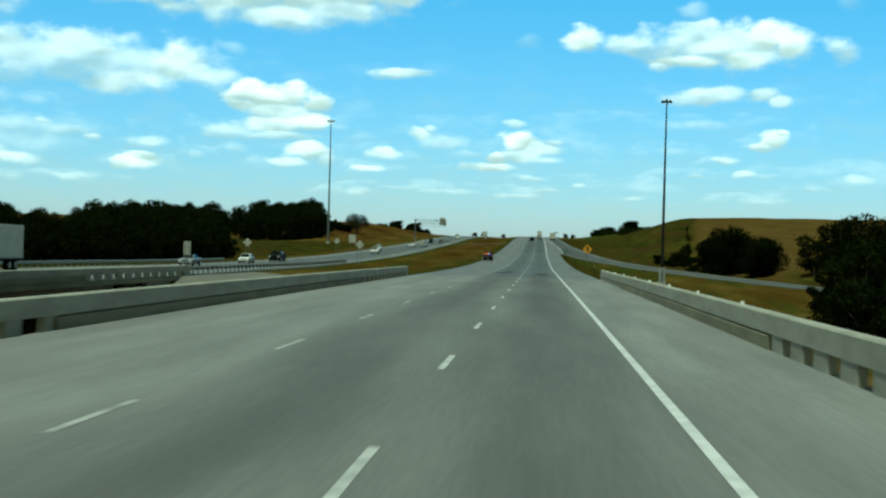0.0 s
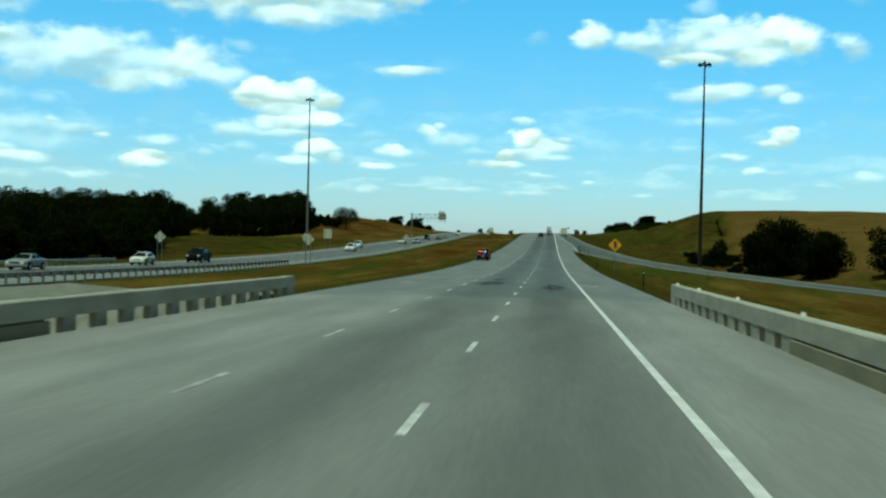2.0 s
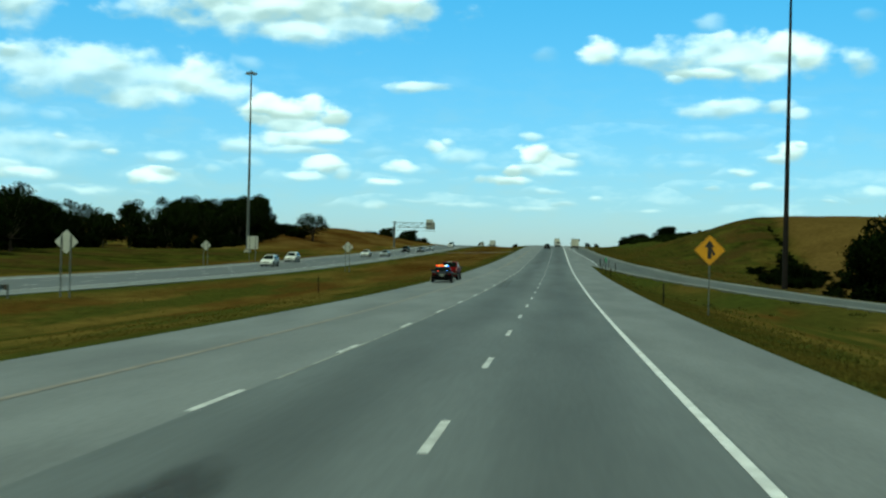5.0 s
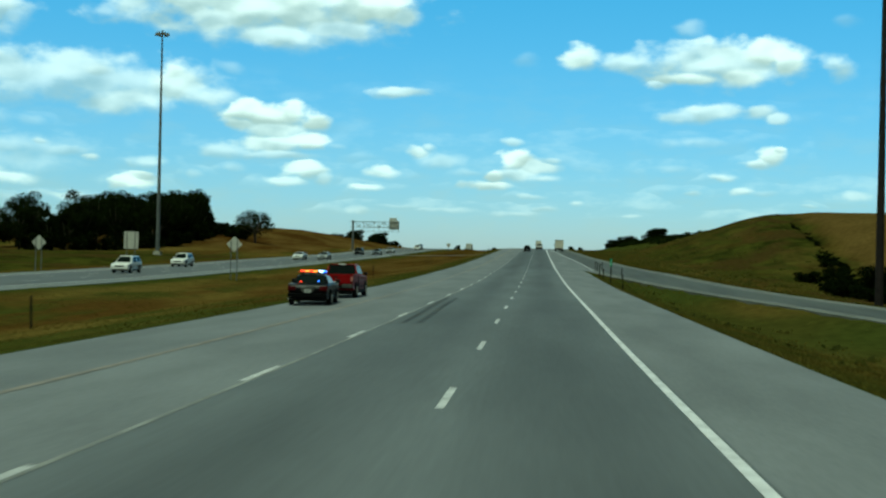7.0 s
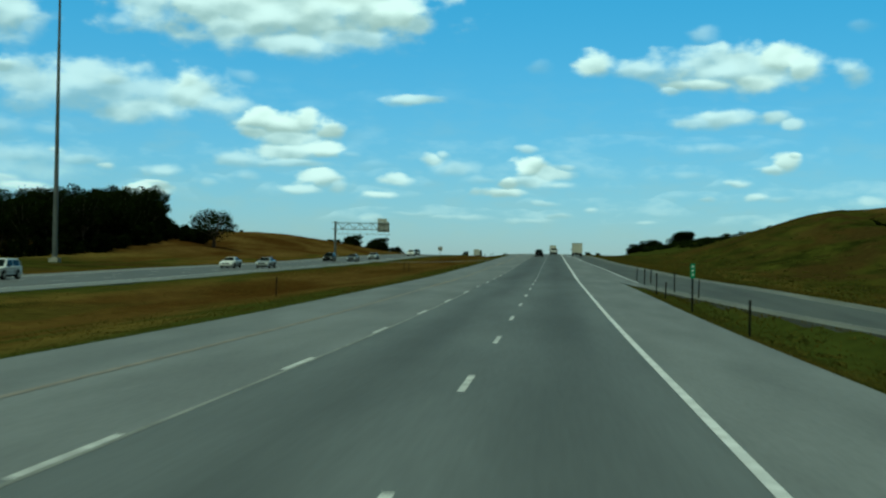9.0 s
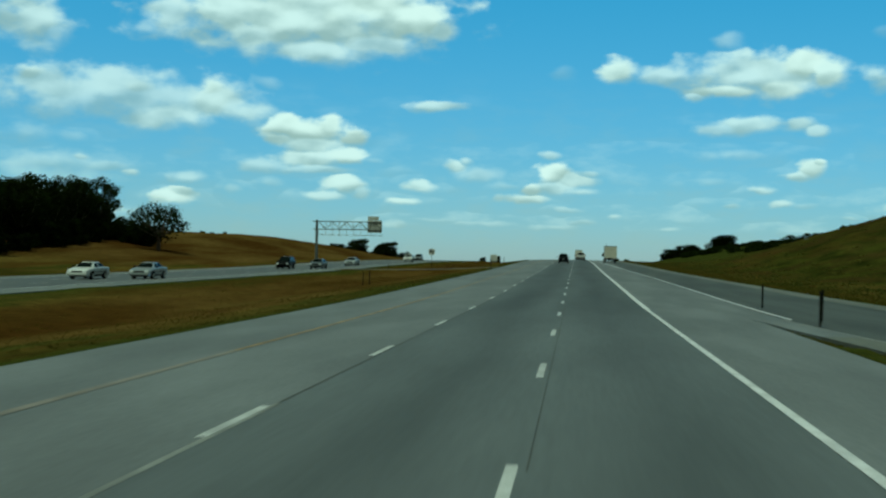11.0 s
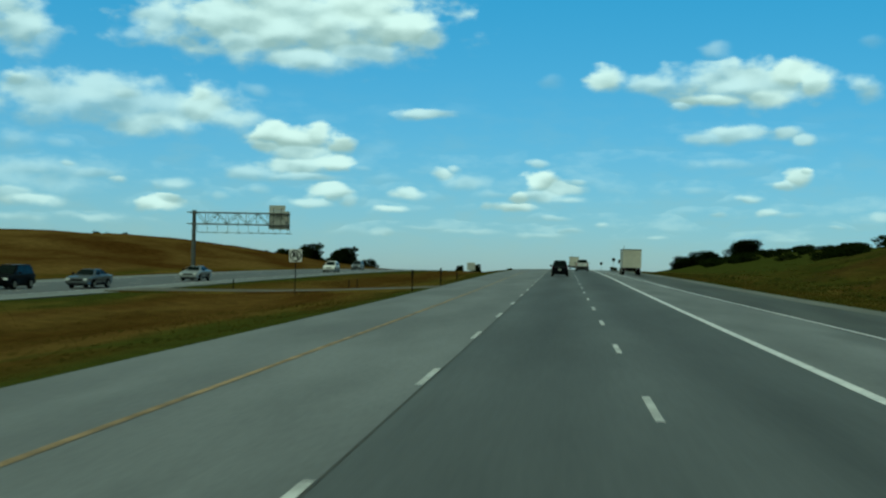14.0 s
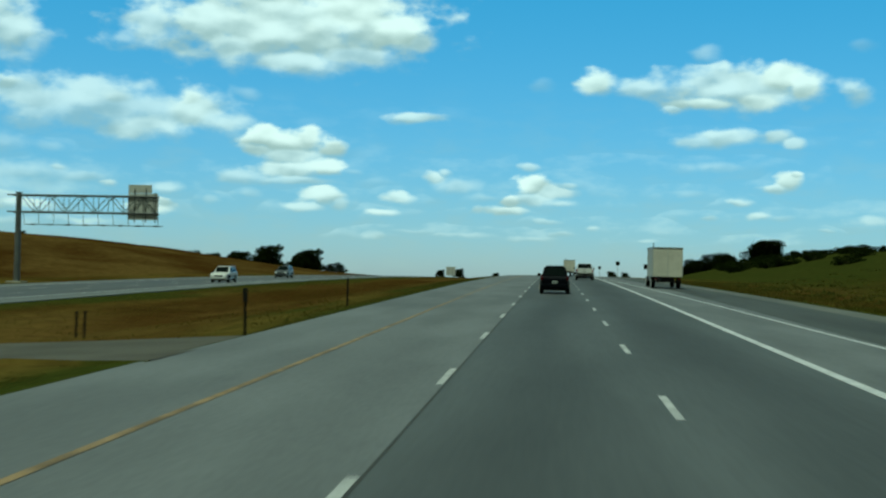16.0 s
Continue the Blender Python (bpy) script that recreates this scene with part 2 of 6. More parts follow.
# ---- materials ----
def material(name, rgb, rough=0.7, metal=0.0, var=0.18, scale=3.0, fine=40.0, bump=0.0, second=None, stretch=(1, 1, 1), spec=0.5, coat=0.0):
    """A paint, stone, metal or soil with colour variation at two scales and fine relief."""
    m = bpy.data.materials.new(name)
    m.use_nodes = True
    n, l = m.node_tree.nodes, m.node_tree.links
    b = n["Principled BSDF"]
    b.inputs["Roughness"].default_value, b.inputs["Metallic"].default_value = rough, metal
    b.inputs["Specular IOR Level"].default_value, b.inputs["Coat Weight"].default_value = spec, coat
    tc, mp = n.new("ShaderNodeTexCoord"), n.new("ShaderNodeMapping")
    mp.inputs["Scale"].default_value = stretch
    l.new(tc.outputs["Object"], mp.inputs[0])
    big, small = n.new("ShaderNodeTexNoise"), n.new("ShaderNodeTexNoise")
    for t, s, d in ((big, scale, 4.0), (small, fine, 3.0)):
        l.new(mp.outputs[0], t.inputs["Vector"])
        t.inputs["Scale"].default_value, t.inputs["Detail"].default_value = s, d
    mix = n.new("ShaderNodeMix")
    mix.data_type = "RGBA"
    ramp = n.new("ShaderNodeMapRange")
    ramp.interpolation_type = "SMOOTHSTEP"
    ramp.inputs["From Min"].default_value, ramp.inputs["From Max"].default_value = 0.33, 0.67
    l.new(big.outputs["Fac"], ramp.inputs["Value"]), l.new(ramp.outputs[0], mix.inputs["Factor"])
    dark = second or tuple(c * (1 - 2 * var) for c in rgb)
    mix.inputs["A"].default_value, mix.inputs["B"].default_value = (*dark, 1), (*rgb, 1)
    tone = n.new("ShaderNodeMix")
    tone.data_type, tone.blend_type = "RGBA", "MULTIPLY"
    tone.inputs["Factor"].default_value = 1.0
    grain = n.new("ShaderNodeMapRange")
    grain.inputs["From Min"].default_value, grain.inputs["From Max"].default_value = 0.25, 0.75
    grain.inputs["To Min"].default_value, grain.inputs["To Max"].default_value = 1 - var, 1 + var
    l.new(small.outputs["Fac"], grain.inputs["Value"])
    l.new(mix.outputs["Result"], tone.inputs["A"]), l.new(grain.outputs[0], tone.inputs["B"])
    l.new(tone.outputs["Result"], b.inputs["Base Color"])
    if bump:
        bp = n.new("ShaderNodeBump")
        bp.inputs["Strength"].default_value, bp.inputs["Distance"].default_value = bump, 0.02
        l.new(small.outputs["Fac"], bp.inputs["Height"]), l.new(bp.outputs[0], b.inputs["Normal"])
    return m


def lamp_material(name, rgb, strength):
    m = bpy.data.materials.new(name)
    m.use_nodes = True
    b = m.node_tree.nodes["Principled BSDF"]
    b.inputs["Base Color"].default_value = (*rgb, 1)
    b.inputs["Emission Color"].default_value, b.inputs["Emission Strength"].default_value = (*rgb, 1), strength
    return m


CONCRETE = material("concrete_pavement", (0.133, 0.140, 0.146), 0.85, var=0.10, scale=0.35, fine=9, bump=0.15, stretch=(1.6, 0.28, 1), spec=0.25)
LANE = material("worn_lane_concrete", (0.072, 0.078, 0.082), 0.8, var=0.08, scale=0.55, fine=9, bump=0.15, stretch=(1.3, 0.07, 1), spec=0.25)
DECK = material("bridge_deck_concrete", (0.180, 0.181, 0.178), 0.85, var=0.10, scale=0.5, fine=9, bump=0.12, stretch=(1.6, 0.10, 1), spec=0.25)
ASPHALT = material("ramp_asphalt", (0.066, 0.070, 0.068), 0.85, var=0.16, scale=0.5, fine=14, bump=0.2, stretch=(1.2, 0.12, 1), spec=0.25)
RAMP_EDGE = material("ramp_shoulder_concrete", (0.125, 0.126, 0.11), 0.85, var=0.13, scale=0.4, fine=9, bump=0.15, stretch=(1.6, 0.2, 1), spec=0.25)
FAR_ROAD = material("far_carriageway", (0.128, 0.132, 0.128), 0.8, var=0.12, scale=0.4, fine=9, stretch=(1.6, 0.08, 1))
FAR_LANE = material("far_worn_lane", (0.074, 0.078, 0.080), 0.8, var=0.12, scale=0.4, fine=9, stretch=(1.6, 0.08, 1))
PAINT_W = material("white_road_paint", (0.576, 0.566, 0.575), 0.6, var=0.14, scale=2.5, fine=30)
PAINT_DASH = material("worn_dash_paint", (0.47, 0.465, 0.46), 0.65, var=0.2, scale=1.6, fine=22)
PAINT_FAINT = material("faint_dash_paint", (0.34, 0.335, 0.325), 0.7, var=0.24, scale=1.2, fine=16)
PAINT_WORN = material("worn_white_road_paint", (0.20, 0.20, 0.185), 0.7, var=0.2, scale=0.8, fine=14)
KERB = material("darker_kerb_concrete", (0.19, 0.175, 0.115), 0.9, var=0.16, scale=0.9, fine=12, stretch=(1, 0.3, 1.5))
PAINT_YF = material("worn_yellow_road_paint", (0.176, 0.152, 0.130), 0.8, var=0.14, scale=0.8, fine=14)
PAINT_Y = material("faded_yellow_road_paint", (0.25, 0.168, 0.078), 0.75, var=0.26, scale=1.2, fine=18)
RAIL_CONC = material("barrier_concrete", (0.30, 0.292, 0.245), 0.85, var=0.12, scale=1.2, fine=16, bump=0.2, stretch=(1, 0.4, 1.6))
MAST_GREY = material("dull_grey_mast_steel", (0.12, 0.13, 0.13), 0.55, 0.3, var=0.12, scale=0.8, fine=20)
GALV = material("galvanised_steel", (0.28, 0.30, 0.30), 0.5, 0.5, var=0.10, scale=3, fine=30)
DARK_STEEL = material("weathered_dark_steel", (0.014, 0.011, 0.010), 0.75, 0.0, var=0.2, scale=1.5, fine=20, spec=0.15)
POST_STEEL = material("dark_green_steel_post", (0.008, 0.009, 0.007), 0.8, 0.0, var=0.2, spec=0.1)
SIGN_BACK = material("sign_back_aluminium", (0.44, 0.44, 0.4), 0.55, 0.15, var=0.07, scale=2, fine=14)
GREY_DULL = material("dull_grey_vinyl", (0.06, 0.07, 0.075), 0.6, var=0.1)
SIGN_Y = material("warning_yellow", (0.576, 0.264, 0.0096), 0.5, var=0.05, scale=2)
SIGN_K = material("sign_black", (0.012, 0.012, 0.012), 0.5, var=0.1)
SIGN_W = material("sign_white", (0.74, 0.74, 0.72), 0.5, var=0.05)
SIGN_G = material("sign_green", (0.005, 0.20, 0.085), 0.45, var=0.06)
TYRE = material("tyre_rubber", (0.008, 0.008, 0.008), 0.9, var=0.2, fine=60, spec=0.08)
RIM = material("alloy_rim", (0.42, 0.41, 0.38), 0.6, 0.1, var=0.1)
GLASS = material("tinted_car_glass", (0.005, 0.008, 0.007), 0.12, var=0.1, spec=0.07)
TRIM = material("black_plastic_trim", (0.005, 0.005, 0.005), 0.7, var=0.15, spec=0.12)
CHROME = material("chrome_trim", (0.09, 0.09, 0.085), 0.4, 0.7, var=0.05)
TAIL = material("red_tail_lens", (0.050, 0.002, 0.003), 0.4, var=0.08, spec=0.05)
LENS = material("pale_red_lens", (0.42, 0.17, 0.16), 0.35, var=0.06, spec=0.1)
HEAD = material("clear_headlamp", (0.75, 0.76, 0.76), 0.15, var=0.05)
PLATE = material("number_plate", (0.45, 0.47, 0.45), 0.5, var=0.08)
C_BLACK = material("black_car_paint", (0.0022, 0.0025, 0.003), 0.32, var=0.1, scale=1, spec=0.05)
C_NAVY = material("dark_navy_car_paint", (0.003, 0.004, 0.006), 0.45, var=0.1, scale=1, spec=0.04)
C_RED = material("deep_red_car_paint", (0.165, 0.003, 0.005), 0.4, var=0.08, scale=1, spec=0.04)
C_WHITE = material("white_car_paint", (0.576, 0.576, 0.56), 0.3, var=0.05, scale=1, coat=0.4)
C_SILVER = material("silver_car_paint", (0.32, 0.336, 0.344), 0.3, 0.4, var=0.06, scale=1, coat=0.4)
C_GREY = material("grey_car_paint", (0.09, 0.10, 0.11), 0.3, 0.3, var=0.08, scale=1, coat=0.4)
BOX_W = material("white_cargo_box", (0.496, 0.472, 0.4), 0.5, var=0.07, scale=0.8, fine=9)
BARK = material("bark", (0.07, 0.05, 0.035), 0.9, var=0.25, scale=4, fine=30, bump=0.4)
STONE = material("slope_paving_concrete", (0.288, 0.28, 0.248), 0.85, var=0.12, scale=0.8, fine=9, bump=0.15)
GRAVEL = material("crossover_asphalt", (0.086, 0.078, 0.06), 0.9, var=0.15, scale=0.4, fine=18, bump=0.3, spec=0.2)
SKID = material("tyre_rubber_on_road", (0.031, 0.031, 0.028), 0.75, var=0.25, scale=1.5, fine=12, stretch=(2, 0.2, 1))
JOINT = material("bridge_joint_seal", (0.044, 0.044, 0.04), 0.8, var=0.2)
GIRDER = material("girder_concrete", (0.22, 0.215, 0.20), 0.85, var=0.14, scale=0.7, fine=8)


def ground_material():
    """Dry summer grass: straw, rust and olive patches, greener by the road edges."""
    m = bpy.data.materials.new("dry_grassland")
    m.use_nodes = True
    n, l = m.node_tree.nodes, m.node_tree.links
    b = n["Principled BSDF"]
    b.inputs["Roughness"].default_value, b.inputs["Specular IOR Level"].default_value = 1.0, 0.0
    tc = n.new("ShaderNodeTexCoord")

    def tex(scale, stretch, detail=4.0):
        mp, t = n.new("ShaderNodeMapping"), n.new("ShaderNodeTexNoise")
        mp.inputs["Scale"].default_value = stretch
        l.new(tc.outputs["Object"], mp.inputs[0]), l.new(mp.outputs[0], t.inputs["Vector"])
        t.inputs["Scale"].default_value, t.inputs["Detail"].default_value, t.inputs["Roughness"].default_value = scale, detail, 0.6
        return t.outputs["Fac"]

    def blend(fac, a, c, lo=0.4, hi=0.6):
        r, x = n.new("ShaderNodeMapRange"), n.new("ShaderNodeMix")
        r.interpolation_type, x.data_type = "SMOOTHSTEP", "RGBA"
        r.inputs["From Min"].default_value, r.inputs["From Max"].default_value = lo, hi
        l.new(fac, r.inputs["Value"]), l.new(r.outputs[0], x.inputs["Factor"])
        for key, v in (("A", a), ("B", c)):
            if isinstance(v, tuple):
                x.inputs[key].default_value = (*v, 1)
            else:
                l.new(v, x.inputs[key])
        return x.outputs["Result"]

    straw = blend(tex(0.16, (1, 0.16, 1), 6.0), (0.083, 0.060, 0.015), (0.052, 0.029, 0.007), 0.40, 0.60)
    olive = blend(tex(0.24, (1, 0.14, 1), 6.0), straw, (0.036, 0.038, 0.0075), 0.47, 0.60)
    at = n.new("ShaderNodeVertexColor")
    at.layer_name = "cover"
    sp = n.new("ShaderNodeSeparateColor")
    l.new(at.outputs["Color"], sp.inputs[0])
    green = blend(sp.outputs[0], olive, (0.032, 0.038, 0.0078), 0.0, 1.0)
    field = blend(sp.outputs[1], green, blend(tex(0.04, (1, 1, 1)), (0.080, 0.053, 0.016), (0.064, 0.042, 0.0125)), 0.0, 1.0)
    rusty = blend(tex(0.10, (1, 0.22, 1), 6.0), (0.040, 0.0195, 0.0045), (0.088, 0.056, 0.0165), 0.38, 0.66)
    field = blend(at.outputs["Alpha"], field, rusty, 0.0, 1.0)
    weeds = blend(tex(0.22, (1, 0.5, 1.6), 6.0), (0.013, 0.0155, 0.003), (0.041, 0.042, 0.0075), 0.36, 0.64)
    weeds = blend(tex(0.08, (1, 0.6, 1.6), 5.0), weeds, (0.034, 0.0235, 0.0068), 0.44, 0.60)
    scrub_and_shade = blend(sp.outputs[2], field, weeds, 0.0, 1.0)
    tuft = n.new("ShaderNodeMix")
    tuft.data_type, tuft.blend_type = "RGBA", "MULTIPLY"
    tuft.inputs["Factor"].default_value = 1.0
    g = n.new("ShaderNodeMapRange")
    g.inputs["From Min"].default_value, g.inputs["From Max"].default_value = 0.3, 0.7
    g.inputs["To Min"].default_value, g.inputs["To Max"].default_value = 0.66, 1.24
    l.new(tex(1.1, (1, 0.7, 1), 6.0), g.inputs["Value"])
    l.new(scrub_and_shade, tuft.inputs["A"]), l.new(g.outputs[0], tuft.inputs["B"])
    l.new(tuft.outputs["Result"], b.inputs["Base Color"])
    bp = n.new("ShaderNodeBump")
    bp.inputs["Strength"].default_value, bp.inputs["Distance"].default_value = 0.14, 0.10
    l.new(tex(2.5, (1, 1, 1), 5.0), bp.inputs["Height"]), l.new(bp.outputs[0], b.inputs["Normal"])
    return m


def blades(*args, share=0.6, **sets):
    """Grass and leaves let some of the light through."""
    m = material(*args, **sets)
    n, l = m.node_tree.nodes, m.node_tree.links
    b, thru, mix = n["Principled BSDF"], n.new("ShaderNodeBsdfTranslucent"), n.new("ShaderNodeMixShader")
    l.new(b.inputs["Base Color"].links[0].from_socket, thru.inputs["Color"])
    mix.inputs[0].default_value = share
    l.new(b.outputs[0], mix.inputs[1]), l.new(thru.outputs[0], mix.inputs[2])
    l.new(mix.outputs[0], n["Material Output"].inputs["Surface"])
    return m


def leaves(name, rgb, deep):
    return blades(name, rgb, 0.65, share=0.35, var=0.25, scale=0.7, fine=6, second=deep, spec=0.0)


GRASS = ground_material()
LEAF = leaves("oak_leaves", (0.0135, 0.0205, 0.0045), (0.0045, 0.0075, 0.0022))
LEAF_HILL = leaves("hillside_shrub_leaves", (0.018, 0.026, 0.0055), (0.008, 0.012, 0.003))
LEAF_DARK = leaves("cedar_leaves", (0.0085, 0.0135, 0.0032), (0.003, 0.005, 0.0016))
WEED = blades("hillside_weeds", (0.125, 0.110, 0.024), 0.9, var=0.25, scale=0.2, fine=1.5, second=(0.075, 0.078, 0.016), spec=0.0)
BLADE = blades("dry_grass_blades", (0.165, 0.112, 0.026), 0.9, var=0.2, scale=0.15, fine=2.0, second=(0.105, 0.096, 0.016), spec=0.0)
BLADE_G = blades("green_verge_blades", (0.105, 0.100, 0.020), 0.9, var=0.2, scale=0.2, fine=2.0, second=(0.150, 0.112, 0.024), spec=0.0)


def stain_material():
    """Old oil and rubber on the lane: thins out to nothing at its ragged edge."""
    m = bpy.data.materials.new("oil_stain")
    m.use_nodes = True
    n, l = m.node_tree.nodes, m.node_tree.links
    b, out = n["Principled BSDF"], n["Material Output"]
    b.inputs["Base Color"].default_value, b.inputs["Roughness"].default_value = (0.03, 0.03, 0.028, 1), 0.7
    tc, ln, tex = n.new("ShaderNodeTexCoord"), n.new("ShaderNodeVectorMath"), n.new("ShaderNodeTexNoise")
    ln.operation = "LENGTH"
    l.new(tc.outputs["Object"], ln.inputs[0]), l.new(tc.outputs["Object"], tex.inputs["Vector"])
    tex.inputs["Scale"].default_value, tex.inputs["Detail"].default_value = 1.6, 6.0
    add, rng_ = n.new("ShaderNodeMath"), n.new("ShaderNodeMapRange")
    add.operation = "MULTIPLY_ADD"
    l.new(tex.outputs["Fac"], add.inputs[0]), l.new(ln.outputs["Value"], add.inputs[2])
    add.inputs[1].default_value = 1.1
    l.new(add.outputs[0], rng_.inputs["Value"])
    rng_.interpolation_type = "SMOOTHSTEP"
    for key, v in (("From Min", 1.38), ("From Max", 0.55), ("To Min", 0.0), ("To Max", 0.78)):
        rng_.inputs[key].default_value = v
    l.new(rng_.outputs[0], b.inputs["Alpha"])
    return m


STAIN = stain_material()


def lane_wear(m, pitch, amount, spans=(), band=0.0):
    """Darker oil strip down the middle of each lane, paler wheel tracks beside it, cloudy patches.
    spans: (start, end, factor) stretches along the road over which a paler pavement turns into the darker one.
    band: how much darker the driven lanes are than the shoulders, with a soft edge."""
    n, l = m.node_tree.nodes, m.node_tree.links
    b = n["Principled BSDF"]
    src = b.inputs["Base Color"].links[0].from_socket
    tc, sp = n.new("ShaderNodeTexCoord"), n.new("ShaderNodeSeparateXYZ")
    l.new(tc.outputs["Object"], sp.inputs[0])

    def tex(stretch, detail=2.0):
        t, mp = n.new("ShaderNodeTexNoise"), n.new("ShaderNodeMapping")
        mp.inputs["Scale"].default_value = stretch
        l.new(tc.outputs["Object"], mp.inputs[0]), l.new(mp.outputs[0], t.inputs["Vector"])
        t.inputs["Scale"].default_value, t.inputs["Detail"].default_value = 1.0, detail
        return t.outputs["Fac"]

    def calc(op, a, c):
        x = n.new("ShaderNodeMath")
        x.operation = op
        for i, v in enumerate((a, c)):
            if isinstance(v, (int, float)):
                x.inputs[i].default_value = v
            else:
                l.new(v, x.inputs[i])
        return x.outputs[0]

    def ramp(v, a, c, lo, hi):
        r = n.new("ShaderNodeMapRange")
        r.interpolation_type = "SMOOTHSTEP"
        for key, q in (("From Min", a), ("From Max", c), ("To Min", lo), ("To Max", hi)):
            r.inputs[key].default_value = q
        l.new(v, r.inputs["Value"])
        return r.outputs[0]
    sway = tex((0.4, 0.02, 1))
    side = calc("ADD", sp.outputs[0], calc("MULTIPLY", calc("SUBTRACT", sway, 0.5), 1.2))
    wave = calc("COSINE", calc("MULTIPLY", side, math.tau / pitch), 0)
    lanes = calc("MULTIPLY", ramp(side, -6.4, -4.9, 0, 1), ramp(side, 2.3, 1.3, 0, 1))
    wave = calc("MULTIPLY", calc("MULTIPLY", wave, lanes), calc("MULTIPLY", tex((0.15, 0.035, 1)), 2 * amount))
    fac = calc("SUBTRACT", 1.0, wave)
    fac = calc("MULTIPLY", fac, calc("SUBTRACT", 1.0, calc("MULTIPLY", lanes, band)))
    fac = calc("MULTIPLY", fac, ramp(tex((0.45, 0.09, 1), 4.0), 0.3, 0.7, 0.90, 1.10))
    for a, c, k in spans:
        fac = calc("MULTIPLY", fac, ramp(calc("ADD", sp.outputs[1], calc("MULTIPLY", sway, 6.0)), a, c, k, 1.0))
    mul = n.new("ShaderNodeMix")
    mul.data_type, mul.blend_type = "RGBA", "MULTIPLY"
    mul.inputs["Factor"].default_value = 1.0
    l.new(src, mul.inputs["A"]), l.new(fac, mul.inputs["B"])
    l.new(mul.outputs["Result"], b.inputs["Base Color"])


lane_wear(LANE, 3.66, 0.13, ((364, 381, 1.20),))
lane_wear(DECK, 3.66, 0.16, band=0.33)
lane_wear(CONCRETE, 3.66, 0.0)

# ---- building helpers ----
def part(name, bm, mat, parent=None, label=""):
    """Links a bmesh as one mesh object, under a thing or under a part where one is given."""
    me = bpy.data.meshes.new(name)
    bm.to_mesh(me)
    bm.free()
    for m in (mat if isinstance(mat, (list, tuple)) else [mat]):
        me.materials.append(m)
    ob = new(name, me)
    if parent is not None:
        ob.parent = parent
    if label:
        tagged(ob, label)
    return ob


def thing(name, label, category, m=None, group="", kind=""):
    ob = new(name)
    ob.empty_display_size = 0.2
    if m is not None:
        ob.matrix_basis = m
    return tagged(ob, label, category, group, kind)


def box(bm, lo, hi, bevel=0.0):
    c = [(a + b) / 2 for a, b in zip(lo, hi)]
    s = [b - a for a, b in zip(lo, hi)]
    r = bmesh.ops.create_cube(bm, size=1, matrix=Matrix.Translation(c) @ Matrix.Diagonal((*s, 1)))
    if bevel:
        edges = list({e for v in r["verts"] for e in v.link_edges})
        bmesh.ops.bevel(bm, geom=edges, offset=bevel, segments=2, affect="EDGES", profile=0.6)
    return bm


def boxed(lo, hi, bevel=0.0):
    return box(bmesh.new(), lo, hi, bevel)


def rod(bm, a, b, r0, r1=None, seg=8, caps=True):
    a, b = Vector(a), Vector(b)
    d = b - a
    m = Matrix.Translation((a + b) / 2) @ d.to_track_quat("Z", "Y").to_matrix().to_4x4()
    bmesh.ops.create_cone(bm, cap_ends=caps, segments=seg, radius1=r0, radius2=r0 if r1 is None else r1, depth=d.length, matrix=m)
    return bm


def prism(outline, x0, x1, bevel=0.0, seg=2):
    """A side outline of (y, z) points, drawn out from x0 to x1, with softened edges."""
    bm = bmesh.new()
    a = [bm.verts.new((x0, y, z)) for y, z in outline]
    b = [bm.verts.new((x1, y, z)) for y, z in outline]
    bm.faces.new(a), bm.faces.new(b[::-1])
    for i in range(len(a)):
        j = (i + 1) % len(a)
        bm.faces.new((a[j], a[i], b[i], b[j]))
    bmesh.ops.recalc_face_normals(bm, faces=bm.faces)
    if bevel:
        bmesh.ops.bevel(bm, geom=list(bm.edges), offset=bevel, segments=seg, affect="EDGES", profile=0.6)
    return bm


def lerp(v, xs, ys):
    return float(np.interp(v, xs, ys))


def smooth(a, b, v):
    u = min(1.0, max(0.0, (v - a) / (b - a)))
    return u * u * (3 - 2 * u)


# ---- the lie of the land ----
KNOT_Z = (0.44, 0.0, -0.51, -1.06, -1.60, -2.12, -2.41, -2.47, -2.41, -2.08, -1.70, -1.11, -0.51, 0.16, 0.86, 1.50,
          2.05, 2.48, 2.80, 3.02, 3.16, 3.24, 3.26, 3.22, 3.12, 2.98, 2.80)


def road_z(y):
    """Height of the carriageway: down off the bridge, through a dip, up over a crest."""
    if y < 20:
        return -0.0125 * (y - 20)
    if y > 940:
        return max(-6.0, 3.12 - 0.004 * (y - 940))
    u = (y + 20) / 40
    i = min(len(KNOT_Z) - 3, max(1, int(u)))
    f = u - i
    a, b, c, d = KNOT_Z[i - 1:i + 3]
    return 0.5 * (2 * b + (c - a) * f + (2 * a - 5 * b + 4 * c - d) * f * f + (3 * b - a - 3 * c + d) * f ** 3)


EDGE_L, YELLOW, SPLIT_L, SPLIT_R, WHITE_R, EDGE_R = -12.1, -8.75, -5.49, -1.83, 1.80, 5.5
OPP_NEAR, OPP_FAR = -34.5, -51.5


def cross(x):
    """Fall of the paved shoulders from the lanes outwards."""
    return -0.02 * max(0.0, -6.0 - x) - 0.015 * max(0.0, x - 1.83)


